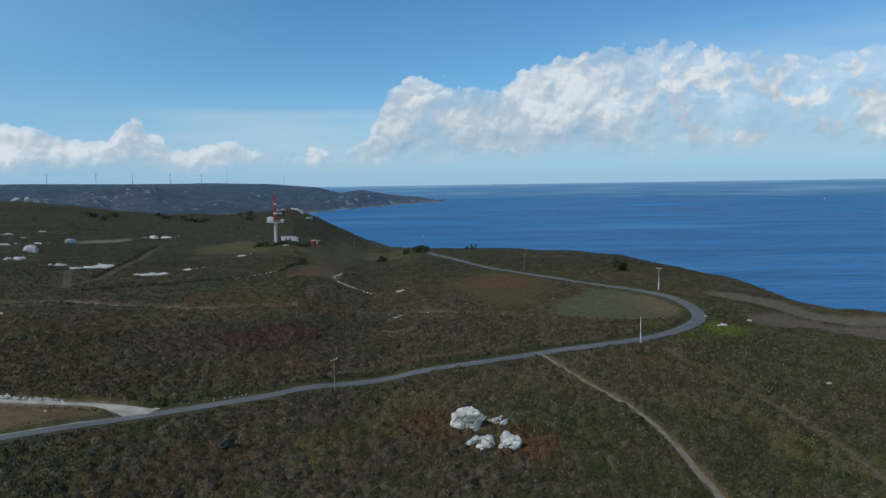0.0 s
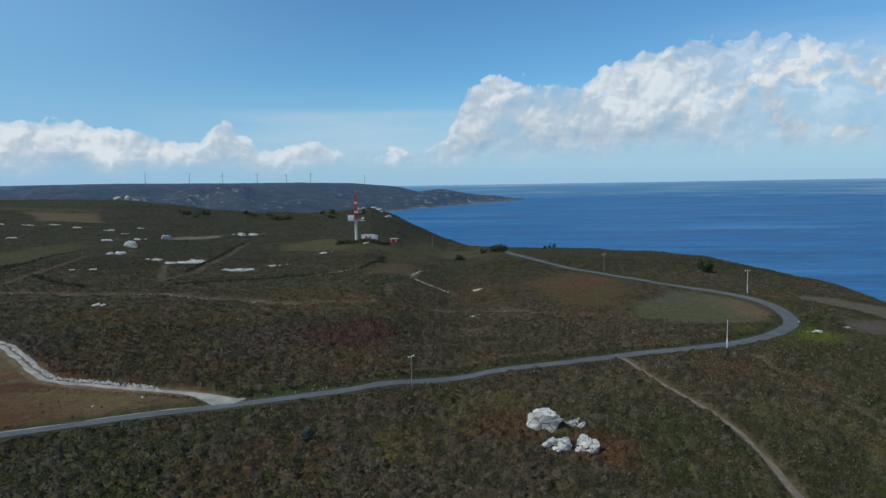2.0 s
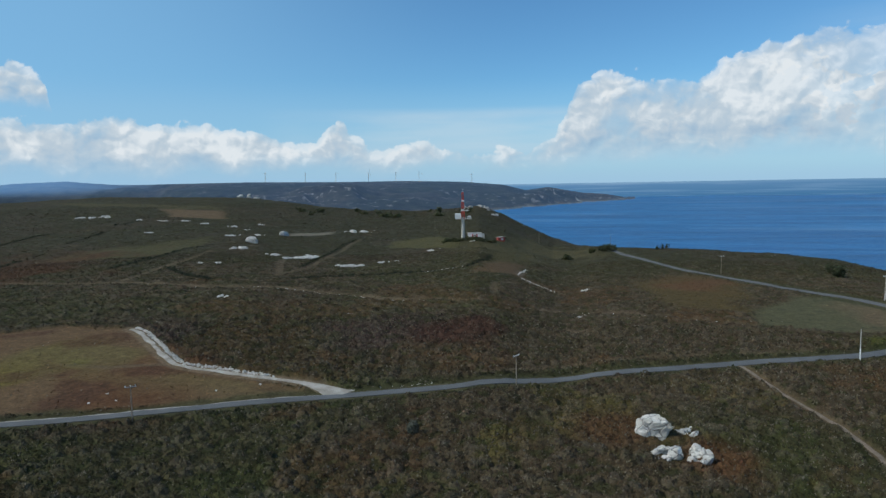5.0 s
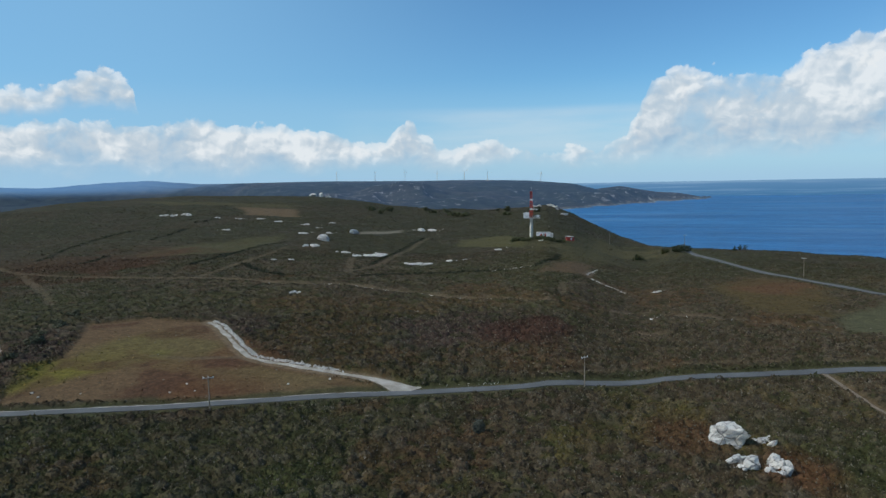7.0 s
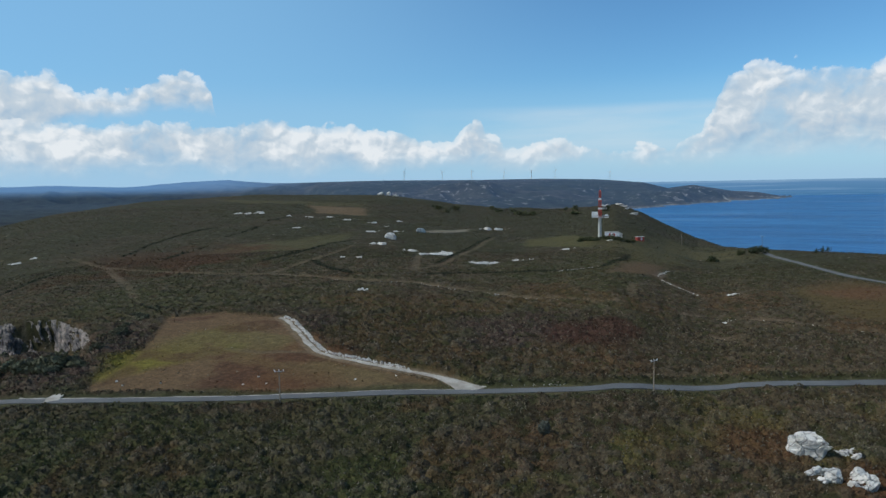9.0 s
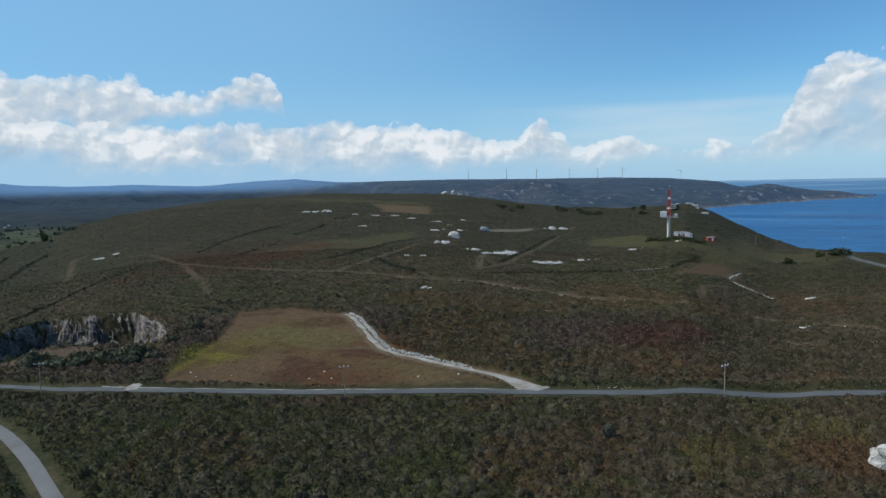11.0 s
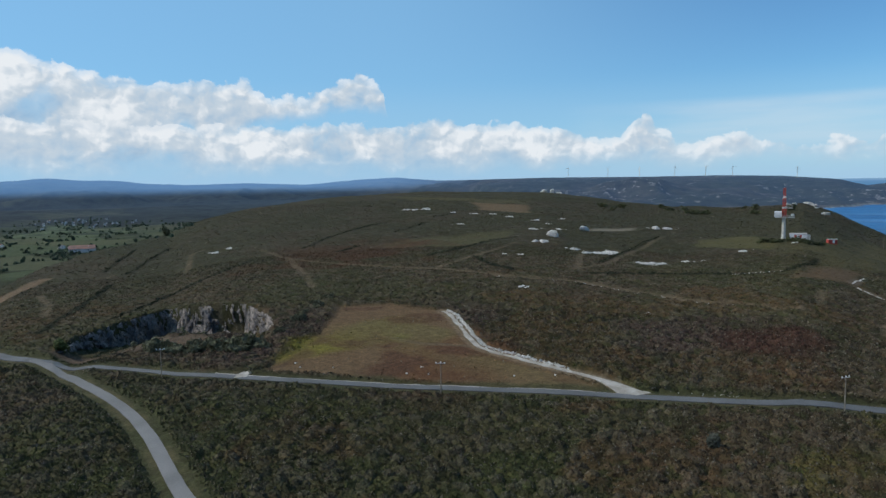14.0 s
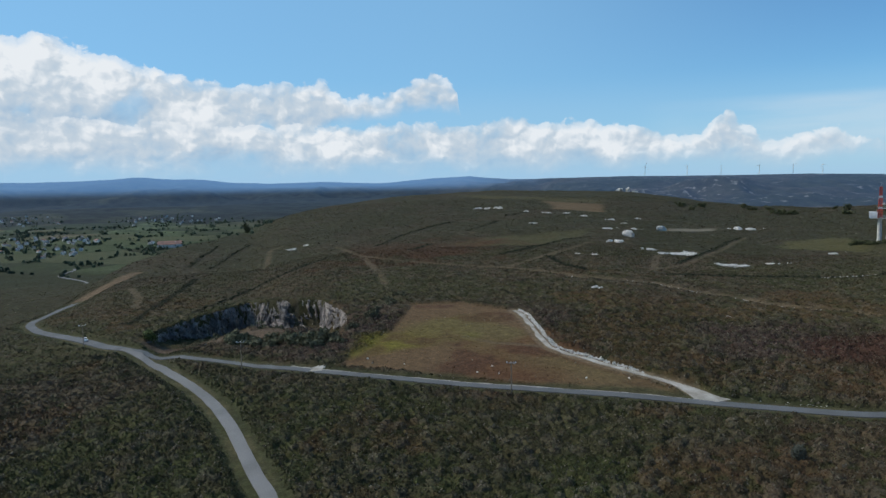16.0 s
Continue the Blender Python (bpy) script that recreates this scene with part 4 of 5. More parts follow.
def box(bm, sx, sy, sz, x=0, y=0, z=0, bevel=0.0, turn=0.0):
    """A box that stands on z, centred at x, y, with softened edges."""
    made = bmesh.ops.create_cube(bm, size=1, matrix=Matrix.Translation((x, y, z + sz / 2)) @ Matrix.Rotation(radians(turn), 4, "Z") @ Matrix.Diagonal((sx, sy, sz, 1)))
    if bevel:
        bmesh.ops.bevel(bm, geom=list({e for v in made["verts"] for e in v.link_edges}), offset=bevel, segments=2, affect="EDGES")


def rod(bm, a, b, r0, r1=None, sides=8):
    a, b = Vector(a), Vector(b)
    m = Matrix.Translation((a + b) / 2) @ (b - a).to_track_quat("Z", "Y").to_matrix().to_4x4()
    bmesh.ops.create_cone(bm, cap_ends=True, segments=sides, radius1=r0, radius2=r0 if r1 is None else r1, depth=(b - a).length, matrix=m)


# ---- rocks ----
def rock_mesh(seed, sx, sy, sz, square=0.6, chips=13, rough=0.24, levels=3):
    """A weathered boulder: a rounded block, split along planes and pitted."""
    rnd = random.Random(seed)
    bm = bmesh.new()
    bmesh.ops.create_icosphere(bm, subdivisions=levels, radius=1)
    planes = [(Vector((rnd.gauss(0, 1), rnd.gauss(0, 1), rnd.gauss(0.1, 0.7))).normalized(), rnd.uniform(0.5, 0.82)) for _ in range(chips)]
    for v in bm.verts:
        p = v.co.copy()
        p = Vector([math.copysign(abs(c) ** square, c) for c in p]) * 0.8
        for n, h in planes:
            over = p.dot(n) - h
            if over > 0:
                p -= n * over * 0.92
        q = p * 1.5 + Vector((seed * 3.1, seed * 1.7, 0))
        ridge = (0.5 - abs(noise.noise(q * 1.9))) * 0.5 + (0.5 - abs(noise.noise(q * 4.3 + Vector((3, 1, 7))))) * 0.28
        p += p.normalized() * (noise.noise(q) * rough + ridge * rough * 1.2 + noise.noise(q * 9.0) * rough * 0.22)
        for crack in (noise.noise(q * 1.3 + Vector((9, 2, 4))), noise.noise(Vector((q.x * 0.6, q.y * 2.2, q.z * 2.0)) + Vector((1, 8, 3)))):
            if abs(crack) < 0.045:
                p *= 0.90 + abs(crack) * 2.2
        v.co = Vector((p.x * sx / 2, p.y * sy / 2, p.z * sz / 2))
    return bm


def boulder(x, y, sx, sy, sz, seed, label, turn=0.0, sink=0.3, square=0.6, lean=0.0, group="", levels=3, name="boulder"):
    bm = rock_mesh(seed, sx, sy, sz, square, levels=levels)
    ob = part(name, bm, ROCK)
    ob.matrix_basis = pose(x, y, land(x, y) + sz * (0.5 - sink), lean, 0, turn)
    return tagged(ob, label, "rock", group)


big = boulder(5.74, 179.2, 10.6, 8.0, 9.2, 3, "large pale granite block with a flat cracked top in the heath", 8, 0.27, 0.42, 18, "granite outcrop beside the road", 5)
OUTCROP = (
    (12.04, 181.44, 3.09, 2.73, 2.73, 11), (13.58, 182.28, 4, 2.91, 2.73, 12), (15.26, 183.82, 3.64, 2.73, 2.55, 13), (15.96, 181.02, 2.91, 2.91, 3.09, 14),
    (9.24, 170.24, 2.73, 2.37, 2.18, 15), (7, 168, 5.1, 3.28, 3.09, 16), (10.36, 166.6, 4.19, 3.64, 4.19, 17), (8.4, 164.92, 3.28, 2.37, 2.18, 18), (6.16, 164.36, 2.73, 2, 1.64, 19), (4.76, 165.2, 2.37, 1.82, 1.64, 20),
    (15.26, 171.64, 3.46, 2.91, 3.28, 21), (15.68, 168.84, 5.46, 4.19, 4.55, 22), (17.36, 167.16, 4.19, 4, 4.37, 23), (14.28, 165.2, 2.91, 2.73, 2.73, 24), (16.24, 164.08, 3.46, 2.91, 3.09, 25), (11.06, 170.66, 2.73, 1.82, 1.82, 26),
)
for rx, ry, a, b, c, seed in OUTCROP:
    boulder(rx, ry, a * 1.1, b * 1.1, c * 1.3, seed, "pale broken granite boulder among heather", seed * 37 % 180, 0.3, 0.5, 0, "granite outcrop beside the road", 4)

def rock_slab(x, y, w, d, h, seed, turn):
    """Bedrock laid bare: an uneven sheet of granite that follows the slope, with a ragged rim."""
    r = np.random.default_rng(seed)
    th = np.linspace(0, 2 * np.pi, 33)[:-1]
    rim = 0.72 + sum(r.uniform(-0.5, 0.5) * np.cos(k * th + r.uniform(0, 6.28)) / k**0.7 for k in range(2, 9)) * 0.55
    rim = np.clip(rim, 0.25, 1.2)
    rings = np.array((0.12, 0.35, 0.6, 0.82, 0.95, 1.04))
    u, v = (np.outer(rings, f(th) * rim) for f in (np.cos, np.sin))
    ca, sa = math.cos(radians(turn)), math.sin(radians(turn))
    px, py = x + u * w / 2 * ca - v * d / 2 * sa, y + u * w / 2 * sa + v * d / 2 * ca
    lift = np.array((1.0, 0.95, 0.85, 0.7, 0.4, -0.5))[:, None] * h * (0.75 + 0.5 * grid_noise(px, py, 2.2, seed)) + 0.25 * grid_noise(px, py, 0.9, seed + 1)
    z = height(px, py) + lift
    base = land(x, y)
    n = len(th)
    i, j = np.meshgrid(np.arange(len(rings) - 1), np.arange(n), indexing="ij")
    q = (j + 1) % n
    f = np.stack([i * n + j, (i + 1) * n + j, (i + 1) * n + q, i * n + q], -1).reshape(-1, 4)
    mid = np.c_[(px - x).ravel(), (py - y).ravel(), (z - base).ravel()]
    f = np.vstack([f, np.array([(k, k + 1, n - 2 - k, n - 1 - k) for k in range(n // 2 - 1)])])
    ob = new("rock_slab", mesh_of("rock_slab", mid, f, ROCK))
    ob.matrix_basis = pose(x, y, base)
    return tagged(ob, "bare weathered granite slab showing through heath", "rock", "granite slabs on the hill")


rnd = random.Random(21)
for k, (rx, ry, a, b, c) in enumerate(SLABS):
    rock_slab(rx, ry, a * 1.05, b * 1.6, c * 0.55 + 0.25, 40 + k, rnd.uniform(-35, 35))
    for _ in range(2 if a > 8 else 1 if a > 5 else 0):  # smaller slabs close by
        rock_slab(rx + rnd.uniform(-1, 1) * a, ry + rnd.uniform(-1, 1) * b * 1.6, a * rnd.uniform(0.2, 0.45), b * rnd.uniform(0.4, 0.8), 0.5, 300 + k * 3 + _, rnd.uniform(-50, 50))
boulder(-296.8, 483, 12.6, 9.8, 8.4, 101, "large grey granite boulder on the hillside", 20, 0.25, 0.7)
boulder(-299.6, 540.4, 11.2, 7, 6.44, 102, "rounded grey boulder beside a pale clearing", 70, 0.25, 0.7)
for k, (rx, ry, a, c) in enumerate(((-600.6, 950.6, 12.6, 8.4), (-590.8, 959, 9.8, 11.2), (-609, 960.4, 14, 5.6), (-581, 966, 12.6, 5.6), (-201.6, 848.4, 9.8, 4.2), (-191.8, 870.8, 12.6, 4.9), (-183.4, 861, 8.4, 4.2), (-158.2, 792.4, 11.2, 3.5), (-210, 856.8, 8.4, 3.5), (-176.4, 840, 7, 2.8))):
    boulder(rx, ry, a, a * 0.8, c, 120 + k, "granite rocks crowning the hill", k * 31, 0.25, 0.65, 0, "summit rocks", 2)
rnd = random.Random(8)
for k in range(9):  # boulders left lying in the rust-coloured field and at its edge
    u = rnd.random()
    rx, ry = -208 + 100 * u + rnd.uniform(-2, 2), 136 + 48 * u + rnd.choice((2, 5, 11, 19, 22)) + rnd.uniform(-1, 1)
    boulder(rx, ry, rnd.uniform(0.7, 1.6), rnd.uniform(0.6, 1.2), rnd.uniform(0.4, 0.8), 160 + k, "loose granite boulder lying in a cleared field", k * 50, 0.25, 0.65, 0, "field boulders", 2)


def rubble(name, line, spread, count, size, seed, label, mat=ROCK):
    """A low tumbled wall of many small stones, as one mesh."""
    r = np.random.default_rng(seed)
    pts = resample(line, 0.8)
    pick = pts[r.integers(0, len(pts), count)] + r.normal(0, spread, (count, 2))
    rad = r.uniform(size[0], size[1], count)
    return shrubs(name, pick[:, 0], pick[:, 1], rad, rad * r.uniform(0.8, 1.5, count), np.full((count, 3), 0.3), r, mat, label, 5, "stones", 0.1)


for k, line in enumerate(WALLS):
    length = sum(math.dist(a, b) for a, b in zip(line[:-1], line[1:]))
    rubble("stone_wall", line, 0.45, int(length * (0.5 if k == 0 else 1.2)), (0.12, 0.3) if k == 0 else (0.2, 0.5), 30 + k, "tumbled dry stone wall of pale granite")
left_edge = np.array(TRACK_LINE)
td = np.gradient(left_edge, axis=0)
rubble("stone_bank", left_edge[6:] + (np.c_[td[:, 1], -td[:, 0]] / np.hypot(td[:, 0], td[:, 1])[:, None])[6:] * 2.7, 0.5, 460, (0.2, 0.55), 44, "bank of white rubble along the gravel track")
rubble("stone_bank", ((-84, 196), (-72, 202), (-62, 206)), 0.5, 60, (0.12, 0.3), 45, "scattered white rubble at the track's mouth")

# ---- quarry face ----
QB = np.linspace(55.1, 71.3, 300)
rim, pit = (np.interp(QB, [r[0] for r in QUARRY], [r[k] for r in QUARRY]) for k in (1, 2))
rows = []
for kk in range(37):
    f, k = kk / 36, kk * 16 / 36
    bx, by = -np.sin(np.radians(QB)), np.cos(np.radians(QB))
    out = rim + 1.4 - f**0.8 * 7.5
    ledge = grid_noise(QB * 6, np.full_like(QB, k * 0.6), 2.0, 5) * 1.3 + grid_noise(QB * 17, np.full_like(QB, k * 0.9), 2.0, 6) * 1.0 + grid_noise(QB * 40, np.full_like(QB, k * 2.1), 2.0, 7) * 0.5
    split_ = np.sin(np.floor(QB * 4.2 + k * 0.22) * 127.1 + np.floor(k / 2.3 + QB * 0.7) * 311.7) * 43758.5453
    ledge = ledge + ((split_ - np.floor(split_)) * 2.4 - 1.2) * min(1, f * 3)  # broken blocks
    hollow = 0.8 * smooth((QB - 57.5) / 0.25) * smooth((60.2 - QB) / 0.5) * (0.5 + 0.5 * f) * 3.2
    buttress = np.exp(-((QB - 57.2) / 0.22) ** 2) * 1.4 + np.exp(-((QB - 60.7) / 0.3) ** 2) * 0.9
    out = out - 1.4 + ledge * min(1, f * 4 + 0.2) + (hollow - buttress) * min(1, f * 3)
    top = height(bx * (rim + 1.8), by * (rim + 1.8)) + 0.2
    z = top - (pit + 1.2) * f + grid_noise(QB * 9, np.full_like(QB, k * 2.0), 2.0, 9) * 0.25
    rows.append(np.c_[bx * out, by * out, z])
qv = np.stack(rows, 0)
i, j = np.meshgrid(np.arange(36), np.arange(len(QB) - 1), indexing="ij")
a = (i * len(QB) + j).ravel()
tagged(new("rock_face", mesh_of("rock_face", qv.reshape(-1, 3), np.c_[a, a + 1, a + len(QB) + 1, a + len(QB)], CLIFF)), "old quarry face of dark and rusty broken rock", "cliff", kind="structure")

# ---- bushes and thickets ----
def leaf_crown(seed, rx, ry, rz, count, leaf):
    """A crown of many small leaf clumps round uneven lobes."""
    r = np.random.default_rng(seed)
    lobes = r.normal(0, 0.42, (7, 3)) * (rx, ry, rz * 0.7)
    centre = lobes[r.integers(0, 7, count)]
    way = r.normal(0, 1, (count, 3))
    way /= np.linalg.norm(way, axis=1)[:, None]
    p = centre + way * np.array((rx, ry, rz)) * r.uniform(0.35, 0.62, (count, 1))
    p[:, 2] = np.abs(p[:, 2] + rz * 0.75)
    u = np.cross(way, r.normal(0, 1, (count, 3)))
    u /= np.linalg.norm(u, axis=1)[:, None]
    v = np.cross(way, u) + way * 0.5
    s = leaf * r.uniform(0.6, 1.3, (count, 1))
    quad = np.stack([p - u * s, p - v * s * 0.6 + way * s * 0.2, p + u * s, p + v * s], 1)
    return quad.reshape(-1, 3), np.arange(count * 4).reshape(-1, 4), r


def bush(x, y, rx, rz, seed, colour, label, group="", count=420, leaf=0.0, name="bush"):
    t = thing(name, x, y, label, "bush", group)
    bm = bmesh.new()
    for k in range(4):
        ang = k * 1.6 + seed
        rod(bm, (0, 0, -0.2), (math.cos(ang) * rx * 0.3, math.sin(ang) * rx * 0.3, rz * 0.8), 0.09 * rz, 0.03 * rz, 6)
    part("trunk", bm, BARK, t)
    v, f, r = leaf_crown(seed, rx, rx * 0.9, rz, count, leaf or rx * 0.17)
    c = np.repeat(np.array(colour) * r.uniform(0.7, 1.3, (count, 1)), 4, 0)
    crown = new("crown", mesh_of("crown", v, f, LEAF, (("cover", c),)))
    crown.parent = t
    return t


DARK, OLIVE, FRESH = (0.050, 0.060, 0.030), (0.075, 0.080, 0.036), (0.10, 0.12, 0.04)
bush(-55.3, 164.5, 1.9, 3.0, 1, (0.085, 0.09, 0.07), "dark grey-green gorse bush standing in heath", count=700)
bush(118.3, 443.8, 4.48, 5.04, 2, DARK, "dark rounded bush on the slope above the sea")
bush(-21.7, 589.4, 4.76, 4.76, 3, DARK, "dark green bush beside the road's crest")
bush(-33.6, 585.2, 3.08, 2.52, 4, OLIVE, "low dark bush on the grassy brow")
bush(-51.8, 562.8, 3.64, 3.08, 5, OLIVE, "low dark bush on the grassy brow")
bush(131.6, 317.8, 3.08, 2.8, 6, FRESH, "round green bush beside pale gravel")
bush(140.7, 315, 2.24, 1.82, 7, OLIVE, "low green bush beside pale gravel")
for k, (bx, by) in enumerate(((20.3, 589), (24.5, 591), (28, 592))):
    bush(bx, by, 1.8, 3.4, 10 + k, DARK, "small dark shrub on the skyline above the sea", "skyline shrubs", 160)
rnd = random.Random(4)
for k in range(9):  # hedge in front of the mast
    bush(-150 + k * 4.6 + rnd.uniform(-1, 1), 546 + rnd.uniform(-4, 4) - k * 0.7, rnd.uniform(3, 4.4), rnd.uniform(1.2, 2.0), 20 + k, OLIVE, "dense dark green gorse thicket below the mast", "thicket below the mast", 200)
for k in range(15):  # scrub in front of the quarry
    u = k / 14
    bush(-274 + 50 * u + rnd.uniform(-4, 4), 127 + 18 * u + rnd.uniform(-4, 6), rnd.uniform(3, 4.8), rnd.uniform(1.8, 3.4), 40 + k, (0.115, 0.115, 0.068), "dense gorse scrub on the bank before the quarry", "quarry scrub", 360)
for k in range(10):  # dark scrub beside the field and over the quarry's shoulder
    u = k / 9
    bush(-226 - 42 * u + rnd.uniform(-3, 3), 146 + 73 * u + rnd.uniform(-4, 4), rnd.uniform(2.5, 4.0), rnd.uniform(1.6, 2.6), 60 + k, (0.10, 0.10, 0.06), "dark scrub along the field's edge", "field edge scrub", 260)
for k in range(12):  # dark bushes below the summit
    bush(-420 + k * 20 + rnd.uniform(-11, 11), 784 + rnd.uniform(-42, 42) + k * 4, rnd.uniform(3.5, 7), rnd.uniform(2.4, 4.5), 80 + k, OLIVE, "dark bush in the fold below the summit", "bushes below the summit", 120)
bush(-312.2, 107.8, 3.64, 3.08, 95, FRESH, "bright green bush at the quarry's mouth")
bush(-749, 378, 5.6, 7, 96, DARK, "lone dark tree on the hill's shoulder")
for k in range(7):
    bush(-318 + k * 9 + rnd.uniform(-3, 3), 132 + k * 6.5 + rnd.uniform(-3, 3), rnd.uniform(2.2, 3.4), rnd.uniform(1.5, 2.4), 110 + k, (0.10, 0.10, 0.058), "dark bush at the foot of the quarry face", "quarry foot bushes", 220)

# ---- power poles ----
def power_pole(x, y, tall, turn, label, painted=False, arm=True):
    t = thing("power_pole", x, y, label, "power pole", "poles along the road", turn)
    bm = bmesh.new()
    rod(bm, (0, 0, -0.3), (0, 0, tall), 0.19, 0.12, 10)
    part("post", bm, WHITE if painted == 2 else CONCRETE if painted else WOOD, t)
    if painted:
        bm = bmesh.new()
        rod(bm, (0, 0, 0), (0, 0, tall * 0.4), 0.235, 0.215, 10)
        part("base_sleeve", bm, WHITE, t, "white painted lower part")
    if arm:
        bm = bmesh.new()
        box(bm, 3.0, 0.14, 0.16, 0, 0, tall - 0.37, 0.02)
        a = part("crossarm", bm, METAL, t)
        for dx in (-1.35, 0, 1.35):
            bm = bmesh.new()
            rod(bm, (dx, 0, tall - 0.21), (dx, 0, tall + 0.25), 0.08, 0.08, 8)
            rod(bm, (dx, 0, tall - 0.10), (dx, 0, tall + 0.12), 0.2, 0.16, 8)
            part("insulator", bm, WHITE, a, "white porcelain insulator")
    return t


POLE = "weathered concrete power pole beside the road"
power_pole(78.82, 267.68, 11.48, 30, "slim power pole with white painted base beside the bend", True, False)
power_pole(122.5, 382.2, 13.16, 20, "power pole with crossarm and white base at the bend", True)
power_pole(-35.7, 211.4, 10.36, 60, POLE)
power_pole(-134.4, 153.16, 10.64, 35, "power pole with a white insulated crossarm beside the road", 0)
power_pole(-232.4, 112.84, 10.64, 60, "power pole with a white insulated crossarm beside the road", 0)
power_pole(-328.44, 84.7, 10.64, 80, POLE)
power_pole(54.6, 457.8, 11.76, 20, POLE)
power_pole(-17.92, 597.8, 13.3, 15, "dark power pole standing on the crest of the road")
power_pole(-87.64, 658, 10.5, 15, "dark power pole on the grassy brow", 0, False)

# ---- signal mast ----
mast = thing("signal_mast", -140.6, 564, "red and white lattice signal mast on a concrete column", "radio mast", turn=14, scale=1.42)
bm = bmesh.new()
bmesh.ops.create_cone(bm, cap_ends=True, segments=16, radius1=1.05, radius2=0.9, depth=12.4, matrix=Matrix.Translation((0, 0, 5.6)))
part("column", bm, CONCRETE, mast, "pale concrete column")
bm = bmesh.new()
box(bm, 9.6, 3.4, 0.35, 0.4, 0, 11.6, 0.05)
deck = part("platform", bm, CONCRETE, mast, "wide concrete platform")
bm = bmesh.new()
for sx_ in (-4.2, -2, 0.4, 2.8, 5.0):
    for sy_ in (-1.6, 1.6):
        rod(bm, (sx_, sy_, 11.9), (sx_, sy_, 13.0), 0.05, 0.05, 6)
for sy_ in (-1.6, 1.6):
    for hz in (12.45, 13.0):
        rod(bm, (-4.4, sy_, hz), (5.2, sy_, hz), 0.05, 0.05, 6)
part("railing", bm, METAL, deck)
bm = bmesh.new()
box(bm, 3.6, 3.0, 3.1, -2.9, 0, 11.95, 0.08)
part("equipment_cabin", bm, WHITE, mast, "white box cabin on the platform")
bm = bmesh.new()
box(bm, 1.6, 0.3, 1.1, 3.9, -1.2, 12.6, 0.05)
part("panel_antenna", bm, WHITE, mast, "white panel antenna")


def lattice(bm, z0, z1, half, step):
    z = z0
    while z < z1 - 0.01:
        zn = min(z + step, z1)
        for a, b in (((-1, -1), (1, -1)), ((1, -1), (1, 1)), ((1, 1), (-1, 1)), ((-1, 1), (-1, -1))):
            rod(bm, (a[0] * half, a[1] * half, z), (a[0] * half, a[1] * half, zn), 0.2, 0.2, 6)
            rod(bm, (a[0] * half, a[1] * half, z), (b[0] * half, b[1] * half, zn), 0.14, 0.14, 5)
            rod(bm, (a[0] * half, a[1] * half, zn), (b[0] * half, b[1] * half, zn), 0.14, 0.14, 5)
        z = zn


for k, (z0, z1, mat_) in enumerate(((11.9, 16.4, RED), (16.4, 17.4, WHITE), (17.4, 22.0, RED), (22.0, 23.0, WHITE), (23.0, 27.6, RED))):
    bm = bmesh.new()
    lattice(bm, z0, z1, 0.95 - k * 0.11, 1.25)
    part("lattice_section", bm, mat_, mast, "red painted lattice" if mat_ is RED else "white painted lattice")
bm = bmesh.new()
box(bm, 4.8, 1.6, 0.25, 1.5, 0, 16.7, 0.03)
for sx_ in (1.4, 2.6, 3.8):
    rod(bm, (sx_, 0.7, 16.9), (sx_, 0.7, 17.8), 0.06, 0.06, 6)
rod(bm, (0.4, 0.7, 17.8), (3.9, 0.7, 17.8), 0.06, 0.06, 6)
part("upper_platform", bm, WHITE, mast, "small white platform on one side")
bm = bmesh.new()
rod(bm, (0, 0, 27.6), (0, 0, 30.0), 0.07, 0.04, 6)
part("whip_antenna", bm, METAL, mast)

hut = thing("equipment_hut", -128, 554, "white flat-roofed hut with red painted panels", "hut", turn=14, scale=1.4)
bm = bmesh.new()
box(bm, 8.2, 4.2, 3.1, 0, 0, -0.2, 0.05)
part("wall", bm, WHITE, hut)
bm = bmesh.new()
box(bm, 8.6, 4.6, 0.25, 0, 0, 2.9, 0.04)
part("roof", bm, CONCRETE, hut)
for dx, w in ((-1.3, 1.0), (1.2, 0.9)):
    bm = bmesh.new()
    box(bm, w, 0.08, 1.7, dx, -2.13, 0.7, 0.01)
    part("door", bm, RED, hut, "red painted door panel")
bm = bmesh.new()
box(bm, 1.6, 3.6, 2.5, 4.95, 0, -0.1, 0.05)
part("annex", bm, CONCRETE, hut, "grey lean-to at the hut's end")
shed = thing("small_shed", -109, 571, "small red shed with a white end panel", "shed", turn=30, scale=1.4)
bm = bmesh.new()
box(bm, 4.4, 3.2, 2.6, 0, 0, -0.2, 0.05)
part("wall", bm, RED, shed)
bm = bmesh.new()
box(bm, 4.7, 3.5, 0.2, 0, 0, 2.4, 0.03)
part("roof", bm, CONCRETE, shed)
bm = bmesh.new()
box(bm, 0.9, 0.08, 1.5, 0.4, -1.63, 0.5, 0.01)
part("door", bm, WHITE, shed, "white panel")

